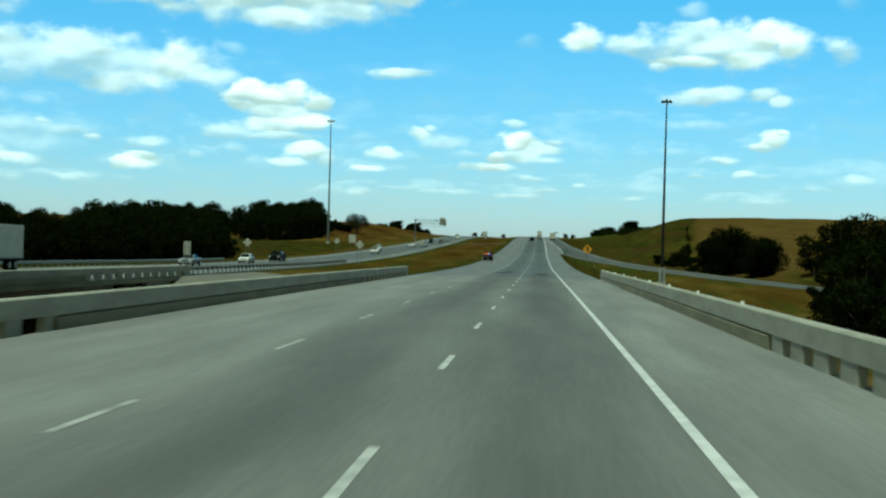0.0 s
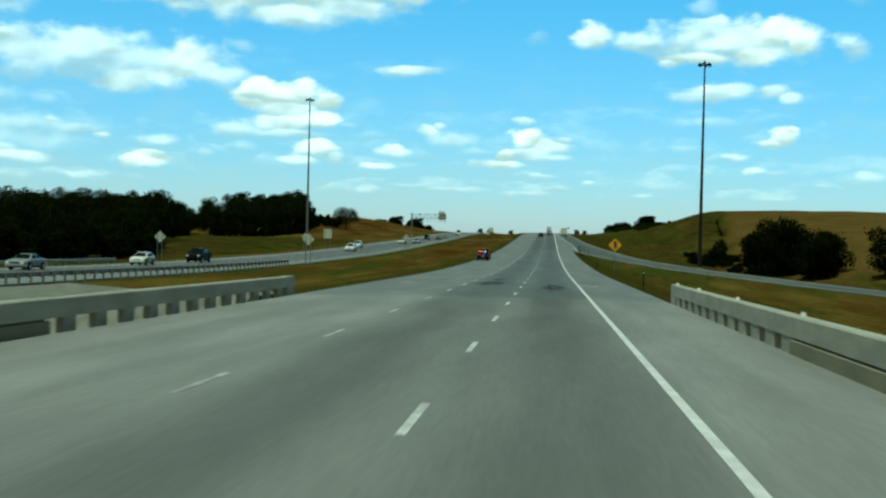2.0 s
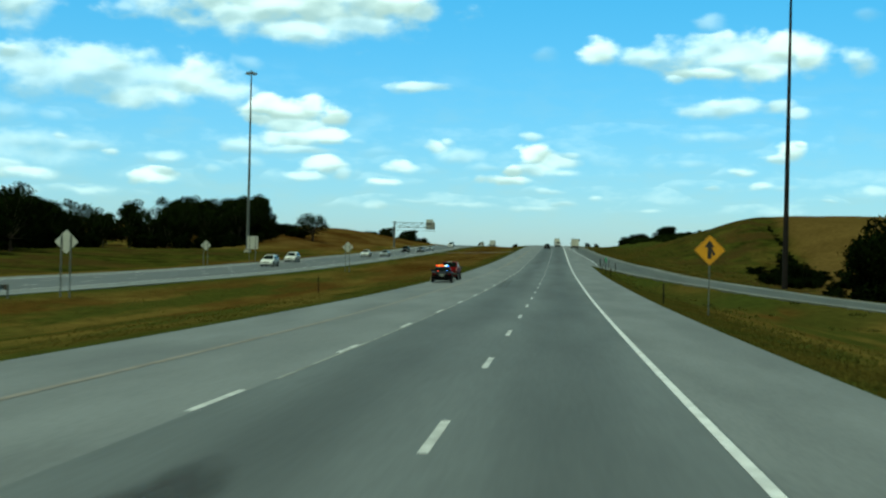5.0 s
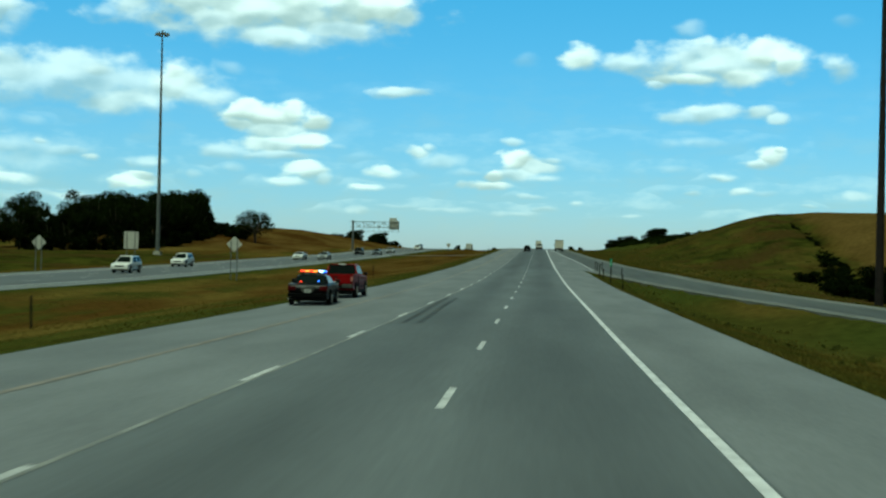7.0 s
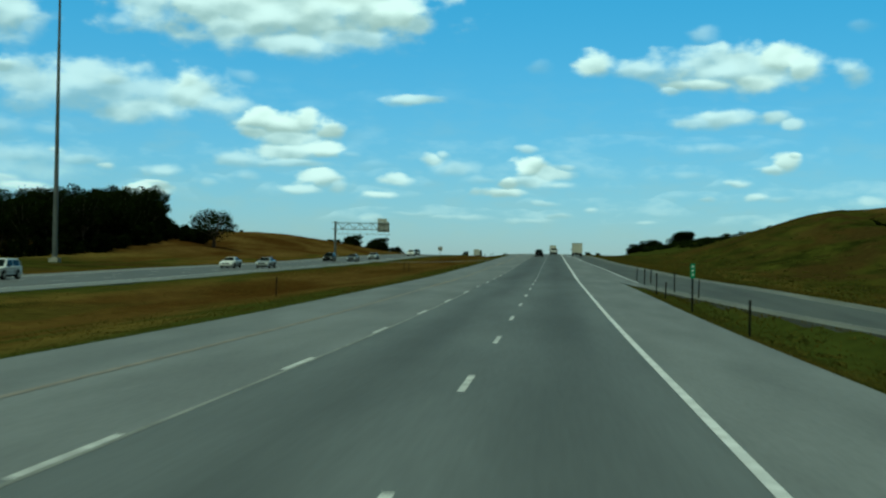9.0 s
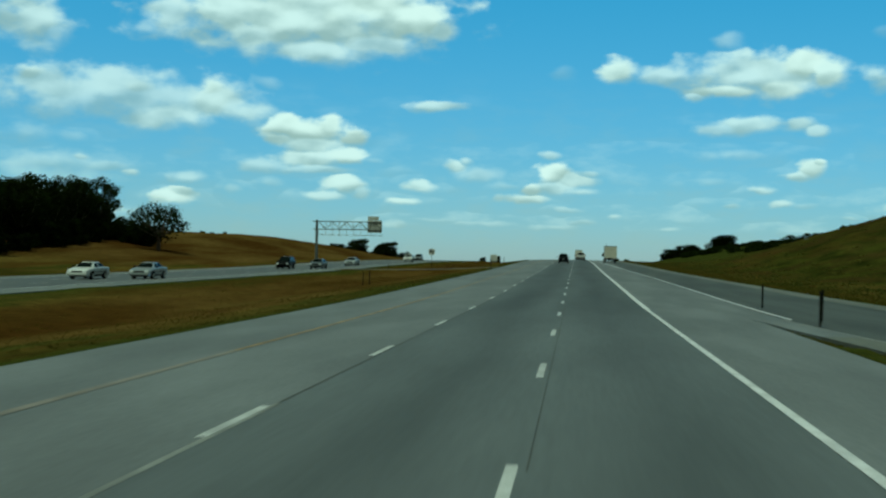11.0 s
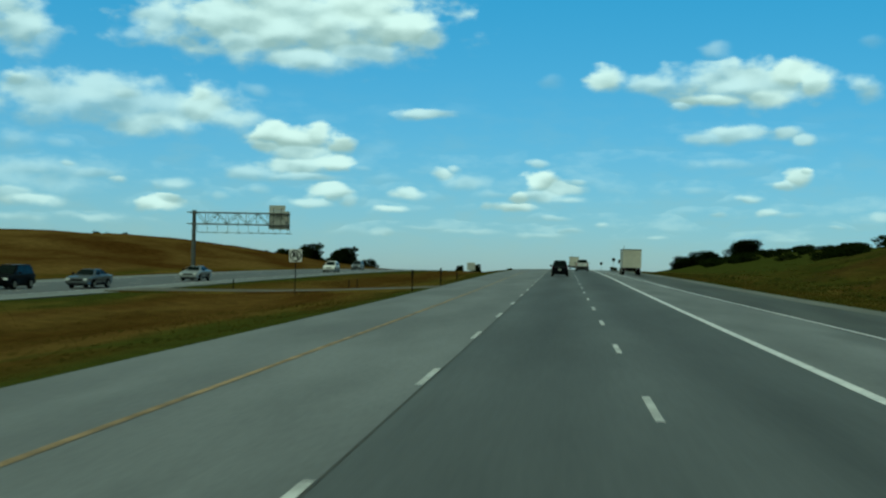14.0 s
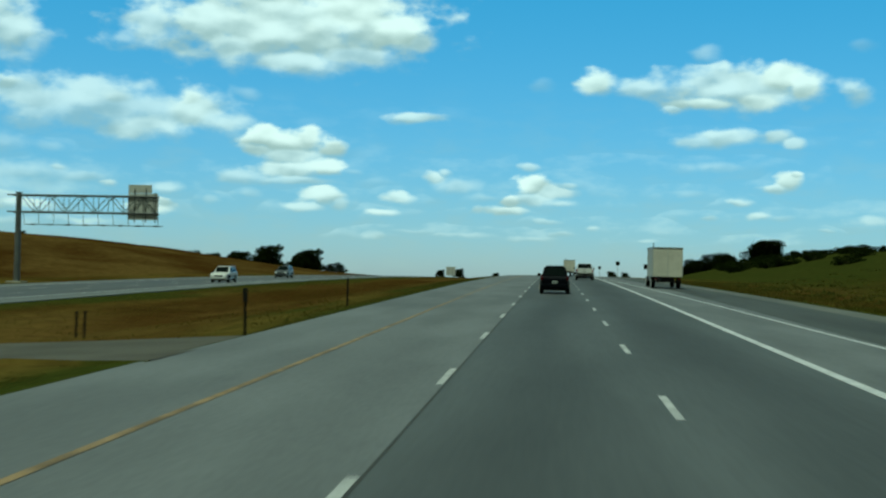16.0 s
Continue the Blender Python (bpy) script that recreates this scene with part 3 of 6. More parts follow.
RY = (110, 150, 170, 210, 250, 274, 290, 303, 320, 335, 350, 366, 400, 430, 490, 600, 800, 1000)
RL = (64, 53, 47.5, 37, 26.5, 19.8, 16.6, 13.2, 10.0, 7.9, 6.6, 5.3, 5.2, 5.2, 5.2, 5.0, 5.0, 5.0)
RD = (-2.8, -2.5, -2.3, -2.0, -1.5, -1.15, -0.85, -0.6, -0.35, -0.18, -0.1, -0.06, -0.06, -0.06, -0.05, -0.05, -0.05, -0.05)
RR = (71, 60, 54.5, 44.5, 34, 27.3, 24.0, 20.8, 18.0, 16.6, 16.0, 15.4, 13.9, 13.0, 11.3, 9.6, 8.2, 8.0)


def ramp_left(y):
    return lerp(y, RY, RL)


def ramp_right(y):
    return lerp(y, RY, RR)


def ramp_drop(y):
    return lerp(y, RY, RD)


def hill_rim(y):
    return lerp(y, (250, 330, 400, 450, 510, 560, 600, 660, 720, 860, 1000), (120, 92, 72, 65, 63, 69, 73, 66, 66, 68, 60))


def gully(y):
    return lerp(y, (330, 400, 450, 480, 510, 560, 610), (34, 46.5, 52, 55, 59.5, 68, 76))


def opp_drop(y):
    return lerp(y, (400, 500), (0.6, 0.92))


def ground_z(x, y):
    r = road_z(y)
    if x < EDGE_L:
        off = lerp(-x, (12.1, 15, 23, 31, 34.5, 51.5, 54, 60, 76, 130), (-0.16, -0.35, -1.35, -0.85, -0.63, -0.63, -0.75, -0.9, -0.5, -0.3))
        z = r + off - (opp_drop(y) - 0.6) * smooth(20, 34, -x)
        if x > -34.5 and 480 < y < 520:
            bank = road_z(500) + lerp(x, (-35.5, -23, -11.9), (-0.86, -0.72, -0.14)) - 0.2
            z += (bank - z) * smooth(482, 495, y) * smooth(520, 506, y) * smooth(-11.9, -14, x)
        top = lerp(y, (470, 520, 560, 600, 640, 690, 740, 800, 845, 900, 1000, 1400), (-1.3, 2.2, 4.4, 6.2, 7.8, 8.7, 8.6, 7.3, 5.7, 4.2, 2.5, -1.0))
        s = smooth(0, 1, (-60 - x) / 42)
        z = z + (max(top, z) - z) * s
        if x < -150:
            z = z + (-2.0 - z) * smooth(150, 420, -x) * smooth(420, 300, y)
    elif x > EDGE_R:
        rl, rr, rd = ramp_left(y), ramp_right(y), ramp_drop(y)
        if y < 366 and x < rl:
            u = (x - EDGE_R) / max(0.5, rl - EDGE_R)
            dip = min(1.2, 0.10 * (rl - EDGE_R)) * math.sin(math.pi * min(1, u * 1.15)) if u < 0.87 else 0
            bank = -2.4 * smooth(0, 7, x - EDGE_R) * smooth(190, 110, y)
            z = r - 0.1 + (rd + 0.1) * smooth(0, 1, u) - dip + bank * smooth(1, 0.8, u)
        elif x <= rr:
            z = r + rd
        else:
            fall = lerp(y, (200, 300, 340, 400, 500), (1.6, 1.1, 0.7, 0.3, 0.2))
            z = r + rd - fall * smooth(0, 6, x - rr)
            top = lerp(y, (150, 250, 330, 400, 450, 510, 550, 590, 625, 660, 720, 790, 860, 930, 1000, 1300), (-5, -3, 0, 5, 8.6, 11.8, 13.1, 12.6, 9.6, 8.4, 9.4, 10.3, 10.4, 8.5, 6.0, 1.0))
            toe = lerp(y, (250, 330, 450, 600, 850), (60, 42, 22, 19, 22))
            rim = hill_rim(y)
            z = z + (max(top, z) - z) * smooth(0, 1, (x - toe) / (rim - toe))
            z += min(0.012 * max(0.0, x - rim), 1.5) if y > 300 else 0.0
    else:
        z = r + cross(x)
    if x > 25 and 330 < y < 620:
        z -= 1.6 * math.exp(-((x - gully(y)) / 3.0) ** 2) * smooth(330, 360, y) * smooth(560, 500, y)
    # hollow below the hill where the bushes stand
    if x > 18 and 180 < y < 420:
        z -= 3.3 * math.exp(-((x - 48) / 17) ** 2 - ((y - 300) / 40) ** 2) * smooth(2, 10, x - ramp_right(y))
    # the valley that the bridges cross
    brow, foot = (110.5, 96) if -34 < x < EDGE_L else (106, 84)
    z -= (5.6 + 0.5 * math.sin(x * 0.11)) * smooth(brow, foot, y) * smooth(-260, -160, y) * smooth(-140, -70, x) * smooth(110, 60, x)
    return z


def relief(x, y):
    """Small unevenness of the open ground."""
    z = 0.10 * noise.noise((x * 0.22, y * 0.16, 1.7)) * smooth(0.6, 2.0, max(EDGE_L - x, x - EDGE_R))
    return z + 0.45 * noise.noise((x * 0.05, y * 0.04, 4.0)) * smooth(58, 64, abs(x))


def steps(*spans):
    """Grid lines: (start, end, step) spans, joined."""
    out = []
    for a, b, s in spans:
        k = max(1, round((b - a) / s))
        out += [a + (b - a) * i / k for i in range(k)]
    return out + [spans[-1][1]]


def paved(x, y):
    if EDGE_L < x < EDGE_R or OPP_FAR < x < OPP_NEAR:
        return True
    return y > 108 and ramp_left(y) < x < ramp_right(y)


def build_ground():
    xs = steps((-4000, -600, 400), (-600, -200, 40), (-200, -60, 6), (-60, -51.5, 1.7), (-51.5, -34.5, 4.25), (-34.5, -12.1, 1.4),
               (-12.1, 5.5, 4.4), (5.5, 30, 0.9), (30, 100, 3.5), (100, 240, 14), (240, 640, 50), (640, 4000, 420))
    ys = steps((-400, 0, 25), (0, 80, 8), (80, 120, 2.0), (120, 700, 3.0), (700, 1000, 12), (1000, 2000, 60), (2000, 6000, 500))
    verts, cols = [], []
    for y in ys:
        for x in xs:
            z = ground_z(x, y)
            on = paved(x, y)
            if on:
                z -= 0.30
            else:
                z += relief(x, y)
            verts.append((x, y, z))
            verge = max(math.exp(-abs(x - EDGE_R) / 3.0), math.exp(-abs(x - EDGE_L) / 1.8), 0.9 * math.exp(-abs(x - OPP_NEAR) / 2.5))
            if x > 5.5 and y > 108:
                verge = max(verge, 0.8 * math.exp(-min(abs(x - ramp_left(y)), abs(x - ramp_right(y))) / 3.0))
            if EDGE_R < x < ramp_left(y) and 116 < y < 366:
                verge = max(verge, smooth(-0.25, 0.25, noise.noise((x * 0.12, y * 0.05, 3.0)) + 0.08) * smooth(190, 260, y))
            rim = hill_rim(y)
            field = smooth(0.5, 4, x - (gully(y) if y < 610 else rim)) * smooth(280, 340, y) if x > 0 else 0.75 * smooth(-60, -70, x) * smooth(480, 540, y)
            scrub_and_shade = 0.0
            if x > 20:
                scrub_and_shade = (0.60 + 0.40 * smooth(-0.1, 0.3, noise.noise((x * 0.06, y * 0.03, 9.0)) + 0.15)) * (1 - field) * (0.25 + 0.75 * smooth(5, 17, x - ramp_right(y)))
            # Far verge before the wood: its shadow is put into the darker weeds colour.
            elif x < -52 and y < 480:
                scrub_and_shade = 0.9 * max(smooth(-53, -64, x), smooth(-51, -54, x) * smooth(260, 220, y)) * smooth(480, 440, y)
            rust = 0.0
            if x < -60:
                rust = 0.85 * smooth(-60, -66, x) * smooth(470, 530, y)
            elif -33 < x < -14:
                rust = 0.75 * smooth(-14, -17.5, x) * smooth(-33, -28, x) * smooth(270, 360, y)
            elif x > ramp_right(y) + 8 and y > 520:
                deep = smooth(520, 640, y) * smooth(8, 16, x - ramp_right(y))
                verge, scrub_and_shade = max(verge, 0.85 * deep), scrub_and_shade * (1 - 0.8 * deep)
            elif EDGE_R + 2 < x < ramp_left(y):
                rust = 0.3 * smooth(-0.2, 0.25, noise.noise((x * 0.10, y * 0.03, 6.0)))
            cols.append((min(1, verge), field, scrub_and_shade, rust))
    nx = len(xs)
    faces = [(j * nx + i, j * nx + i + 1, (j + 1) * nx + i + 1, (j + 1) * nx + i) for j in range(len(ys) - 1) for i in range(nx - 1)]
    me = bpy.data.meshes.new("ground")
    me.from_pydata(verts, [], faces)
    layer = me.color_attributes.new("cover", "FLOAT_COLOR", "POINT")
    layer.data.foreach_set("color", np.array(cols, dtype=np.float32).ravel())
    me.polygons.foreach_set("use_smooth", [True] * len(me.polygons))
    me.materials.append(GRASS)
    tagged(new("ground", me), "rolling ground of dry straw and olive summer grass", "ground", kind="structure")


build_ground()


def ribbon(name, cuts, ys, height, mats, pick, thick=0.25, parent=None, label=""):
    """A strip of paving along the road. cuts: functions of y that give x from one side to the other; pick: the material index of a lane at y."""
    bm = bmesh.new()
    rows = [[bm.verts.new((c(y), y, height(c(y), y))) for c in cuts] for y in ys]
    for j in range(len(ys) - 1):
        for i in range(len(cuts) - 1):
            f = bm.faces.new((rows[j][i], rows[j][i + 1], rows[j + 1][i + 1], rows[j + 1][i]))
            f.material_index, f.smooth = pick(i, ys[j]), True
    for i, flip in ((0, False), (len(cuts) - 1, True)):
        rim = [bm.verts.new(r[i].co) for r in rows]
        low = [bm.verts.new((r[i].co.x, r[i].co.y, r[i].co.z - thick)) for r in rows]
        for j in range(len(ys) - 1):
            q = (rim[j], rim[j + 1], low[j + 1], low[j])
            bm.faces.new(q[::-1] if flip else q).material_index = pick(0, ys[j])
    return part(name, bm, mats, parent, label)


def const(v):
    return lambda y: v


def road_top(x, y):
    return road_z(y) + cross(x)


YS = steps((-160, 700, 4), (700, 1400, 20))
road = ribbon("road", [const(v) for v in (EDGE_L, YELLOW - 0.4, SPLIT_L + 0.08, SPLIT_R, WHITE_R + 0.13, EDGE_R)], YS, road_top,
              [CONCRETE, LANE, DECK], lambda i, y: 2 if y < 115 else (1 if i in (2, 3) else 0), 0.35)
tagged(road, "three-lane concrete carriageway with two darker worn lanes", "road", kind="structure")


def ramp_top(x, y):
    return ground_z(x, y) + 0.02 if y < 368 else road_z(y) + cross(min(x, 6)) - 0.012


RAMP_Y = steps((112, 700, 4), (700, 1000, 20))
RW = ((366, 400, 430, 455, 490, 512, 560, 620, 660), (6.9, 6.75, 6.5, 6.25, 5.5, 5.0, 4.1, 2.7, 1.98))
ramp = ribbon("ramp", [ramp_left, lambda y: max(ramp_left(y) + 0.05, lerp(y, *RW) + 0.1) if y > 366 else ramp_left(y) + 1.25,
                       lambda y: ramp_right(y) - 1.5, ramp_right], RAMP_Y,
              ramp_top, [RAMP_EDGE, ASPHALT, CONCRETE], lambda i, y: 1 if i == 1 else (2 if i == 0 and y > 352 else 0), 0.3)
tagged(ramp, "grey asphalt entrance ramp that joins the carriageway", "road", kind="structure")


def opp_top(x, y):
    return road_z(y) - opp_drop(y) + 0.015


far_road = ribbon("opposite_road", [const(v) for v in (OPP_FAR, -48.5, -37.5, OPP_NEAR)], YS, opp_top, [FAR_ROAD, FAR_LANE],
                  lambda i, y: 1 if i == 1 else 0, 0.35)
tagged(far_road, "opposite grey carriageway beyond the grass median", "road", kind="structure")


# ---- paint ----
def stripe(name, x_of, y0, y1, wide, mat, parent, step=6.0, lift=0.006, top=road_top):
    n = max(1, round((y1 - y0) / step))
    bm = bmesh.new()
    prev = None
    for k in range(n + 1):
        y = y0 + (y1 - y0) * k / n
        c = x_of(y)
        pair = [bm.verts.new((c + s * wide / 2, y, top(c + s * wide / 2, y) + lift)) for s in (-1, 1)]
        if prev:
            bm.faces.new((prev[0], prev[1], pair[1], pair[0]))
        prev = pair
    return part(name, bm, mat, parent)


stripe("edge_line", lambda y: WHITE_R + lerp(y, (232, 252), (0, 0.03)), -160, 372, 0.16, PAINT_W, road)
stripe("edge_line", lambda y: WHITE_R + lerp(y, (372, 400), (0.05, 0.10)), 372, 660, 0.25, PAINT_W, road)
stripe("edge_line", const(WHITE_R), 660, 1200, 0.15, PAINT_W, road)
stripe("median_line", const(YELLOW), 128, 345, 0.20, PAINT_YF, road)
stripe("median_line", const(YELLOW), 345, 1200, 0.15, PAINT_Y, road)
CYCLE, DASH = 12.192, 3.05
for lane_x, first in ((SPLIT_R, 10.3), (SPLIT_L, 1.3)):
    for k in range(-3, 68):
        y0 = first + CYCLE * k + (0.4 if k > 26 and lane_x == SPLIT_R else 0) + (1.1 if k > 26 and lane_x == SPLIT_L else 0)
        stripe("lane_dash", const(lane_x), y0, y0 + DASH, 0.13, PAINT_FAINT if lane_x == SPLIT_L and y0 < 112 else PAINT_DASH, road, step=3.1)
for x0, x1 in ((-10.15, -9.15), (1.95, 3.1)):
    bm = bmesh.new()
    bm.faces.new([bm.verts.new((x, y, road_top(x, y) + 0.006)) for x, y in ((x0, 140.7), (x1, 140.7), (x1, 141.3), (x0, 141.3))])
    part("transverse_mark", bm, PAINT_W, road)
stripe("ramp_edge_line", lambda y: lerp(y, *RW), 366, 660, 0.16, PAINT_W, ramp, top=lambda x, y: max(ramp_top(x, y), road_top(min(x, EDGE_R), y)) + 0.003)
stripe("ramp_edge_line", lambda y: ramp_left(y) + 1.2, 150, 366, 0.10, PAINT_WORN, ramp, top=ramp_top)
stripe("ramp_edge_line", lambda y: ramp_right(y) - 1.6, 150, 380, 0.10, PAINT_WORN, ramp, top=ramp_top)
for x in (-48.4, -37.6):
    stripe("far_edge_line", const(x), -160, 1200, 0.15, PAINT_W, far_road, top=opp_top)
for x in (-41.2, -44.8):
    for k in range(-3, 60):
        stripe("far_lane_dash", const(x), 4 + CYCLE * k, 4 + DASH + CYCLE * k, 0.13, PAINT_W, far_road, step=3.1, top=opp_top)
# the seam between the old lanes and the added left lane, and the joints of the bridge
stripe("pavement_seam", const(SPLIT_L + 0.09), 335, 900, 0.04, JOINT, road, lift=0.004)
stripe("pavement_seam", const(SPLIT_L + 0.09), 165, 335, 0.09, PAINT_WORN, road, lift=0.004)
stripe("pavement_seam", const(SPLIT_R + 0.16), 330, 384, 0.018, JOINT, road, lift=0.004)
for y, w in ((114.95, 0.16), (99.0, 0.08), (60.0, 0.05), (21.0, 0.05)):
    bm = bmesh.new()
    bm.faces.new([bm.verts.new((x, yy, road_top(x, yy) + 0.005)) for x, yy in ((EDGE_L, y), (EDGE_R, y), (EDGE_R, y + w), (EDGE_L, y + w))])
    part("bridge_joint", bm, JOINT, road)


def crack(y, x0, x1, lean, wide=0.03):
    """A broken transverse crack in the slabs."""
    bm = bmesh.new()
    x, rough = x0, np.random.default_rng(int(y))
    while x < x1:
        x2 = min(x1, x + rough.uniform(0.25, 0.7))
        if rough.random() < 0.8:
            a, b = y + lean * (x - x0) + rough.normal(0, 0.02), y + lean * (x2 - x0) + rough.normal(0, 0.02)
            w = wide * rough.uniform(0.5, 1.2)
            bm.faces.new([bm.verts.new((u, v, road_top(u, v) + 0.005)) for u, v in ((x, a), (x2, b), (x2, b + w), (x, a + w))])
        x = x2
    part("crack", bm, JOINT, road, "dark transverse crack")


for y, x0, x1, lean in ((238.2, -4.9, 0.6, -0.10), (237.7, 2.0, 4.9, -0.08), (242.85, 2.6, 5.3, -0.12), (273.55, 2.6, 3.3, 0.05), (121.2, 3.6, 5.2, 0.0), (120.4, 1.9, 2.9, 0.0)):
    crack(y, x0, x1, lean)
# tyre marks
for off in (0.0, 0.5):
    stripe("skid_mark", lambda y: -4.85 - 0.35 * smooth(238, 264, y) + off, 241, 266, 0.20, SKID, road, step=3, lift=0.004)

for cx, cy, w, long in ((0.15, 134.5, 1.15, 10.0), (-4.0, 141.0, 1.5, 9.0), (-3.9, 153, 0.8, 4.0)):
    bm = bmesh.new()
    rows = []
    for k in range(9):
        yy = -1 + k / 4
        rows.append([bm.verts.new((xx, yy, 0)) for xx in (-1, 1)])
    for a, b in zip(rows, rows[1:]):
        bm.faces.new((a[0], a[1], b[1], b[0]))
    ob = part("oil_stain", bm, STAIN, road, "dark oil and rubber stain")
    slope = math.atan((road_z(cy + 3) - road_z(cy - 3)) / 6)
    ob.matrix_basis = Matrix.Translation((cx, cy, road_z(cy) + 0.012)) @ Matrix.Rotation(slope, 4, "X") @ Matrix.Diagonal((w, long, 1, 1))


# ---- bridges and rails ----
def bridge_rail(name, x, inward, y0, y1, base, label, pitch=2.29):
    """Concrete bridge rail: a deep beam on short posts, with an end block. inward: +1 if the traffic side faces +x."""
    ob = thing(name, label, "barrier", kind="structure")
    seg = 5
    n = round((y1 - 1.7 - y0) / seg)
    bm = bmesh.new()
    rows = []
    for k in range(n + 1):
        y = y0 + (y1 - 1.7 - y0) * k / n
        z = base(y)
        out = ((0.0, 0.36), (0.0, 0.82), (0.04, 0.86), (0.30, 0.86), (0.34, 0.82), (0.34, 0.36))
        rows.append([bm.verts.new((x - inward * a, y, z + b)) for a, b in out])
    for a, b in zip(rows, rows[1:]):
        for i in range(6):
            j = (i + 1) % 6
            bm.faces.new((a[i], a[j], b[j], b[i]))
    bm.faces.new(rows[0]), bm.faces.new(rows[-1][::-1])
    bmesh.ops.recalc_face_normals(bm, faces=bm.faces)
    part("rail_beam", bm, RAIL_CONC, ob)
    y = y1 - 2.9
    half = 0.45 if inward > 0 else 0.62
    shape = boxed((-0.10, -half, -0.06), (0.10, half, 0.40), 0.015)
    me = None
    while y > y0:
        if 31 < y < 87:
            y -= pitch
            continue
        p = part("rail_post", shape, RAIL_CONC, ob) if me is None else new("rail_post", me)
        me, p.parent = p.data, ob
        p.location = (x - inward * (0.12 if inward < 0 else 0.185), y, base(y))
        y -= pitch
    # over the main span the openings are closed by a darker kerb set back under the beam
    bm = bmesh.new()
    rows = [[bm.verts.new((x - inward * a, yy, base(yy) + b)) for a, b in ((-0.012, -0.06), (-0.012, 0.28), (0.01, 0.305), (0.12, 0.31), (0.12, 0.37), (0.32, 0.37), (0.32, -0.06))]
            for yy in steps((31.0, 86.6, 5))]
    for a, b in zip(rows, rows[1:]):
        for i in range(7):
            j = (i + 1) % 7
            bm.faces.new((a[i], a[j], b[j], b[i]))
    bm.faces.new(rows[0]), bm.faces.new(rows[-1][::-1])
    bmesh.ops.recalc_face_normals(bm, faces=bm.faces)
    part("rail_kerb", bm, KERB, ob, "darker recessed kerb")
    # Outer strip added behind the gaps; their shade is put into its dark colour.
    bm = bmesh.new()
    rows = [[bm.verts.new((x - inward * a, yy, base(yy) + b)) for a, b in ((0.0, -0.30), (0.0, -0.05), (0.46, -0.10), (0.46, -0.42))] for yy in steps((y0, y1 - 1.0, 6))]
    for a, b in zip(rows, rows[1:]):
        for i in range(4):
            j = (i + 1) % 4
            bm.faces.new((a[i], a[j], b[j], b[i]))
    bm.faces.new(rows[0]), bm.faces.new(rows[-1][::-1])
    bmesh.ops.recalc_face_normals(bm, faces=bm.faces)
    part("deck_edge", bm, KERB, ob, "outer edge of the deck, gap shade put into its dark colour")
    z = base(y1 - 0.9)
    part("end_block", prism([(y1 - 1.7, z - 0.1), (y1, z - 0.1), (y1, z + 0.70), (y1 - 0.15, z + 0.86), (y1 - 1.7, z + 0.88)], x, x - inward * 0.36, 0.02), RAIL_CONC, ob)
    return ob


left_rail = bridge_rail("bridge_rail_left", EDGE_L - 0.15, 1, -60, 116.2, lambda y: road_top(EDGE_L, y), "grey concrete bridge rail beam on short posts along the shoulder")
right_rail = bridge_rail("bridge_rail_right", EDGE_R - 0.05, -1, -60, 115.3, lambda y: road_top(EDGE_R, y) + 0.04, "pale concrete bridge rail beam on short posts along the shoulder")
for y in (36, 46, 56, 66, 76, 86, 96, 106, 114):
    bm = boxed((-0.05, -0.03, 0), (0.05, 0.03, 0.10), 0.008)
    part("reflector", bm, SIGN_W, right_rail, "small white reflector").location = (EDGE_R + 0.12, y, road_top(EDGE_R, y) + 0.895)


# ribbed steel bracket on the outside of the rail
ob = thing("post_bracket", "short ribbed galvanised steel bracket on the outside of the bridge rail", "bracket", Matrix.Translation((EDGE_R + 0.42, 63.8, road_top(EDGE_R, 63.8) + 0.04)))
part("base_plate", boxed((-0.16, -0.12, 0.70), (0.32, 0.12, 0.90), 0.02), RAIL_CONC, ob)
for k in range(2):
    part("channel", boxed((-0.04 + k * 0.19, -0.07, 0.88), (0.08 + k * 0.19, 0.07, 1.60), 0.012), GALV, ob)
part("backing", boxed((-0.03, 0.075, 0.92), (0.26, 0.095, 1.57), 0.005), GALV, ob)


def opp_edge(y):
    return lerp(y, (100, 120, 216), (-32.4, -32.4, -34.5))


opp_rail = bridge_rail("bridge_rail_opposite", -32.3, -1, -60, 113, lambda y: opp_top(0, y), "grey concrete bridge rail of the opposite carriageway")
bridge_rail("bridge_rail_far", -51.2, 1, -60, 113, lambda y: opp_top(0, y), "grey concrete bridge rail on the far side of the opposite carriageway")
stripe_deck = ribbon("bridge_deck_edge", [const(-34.6), opp_edge], steps((-60, 216, 6)), lambda x, y: opp_top(x, y) + 0.004, [FAR_ROAD], lambda i, y: 0, 0.3)
tagged(stripe_deck, "concrete shoulder of the opposite bridge", "bridge deck", kind="structure")


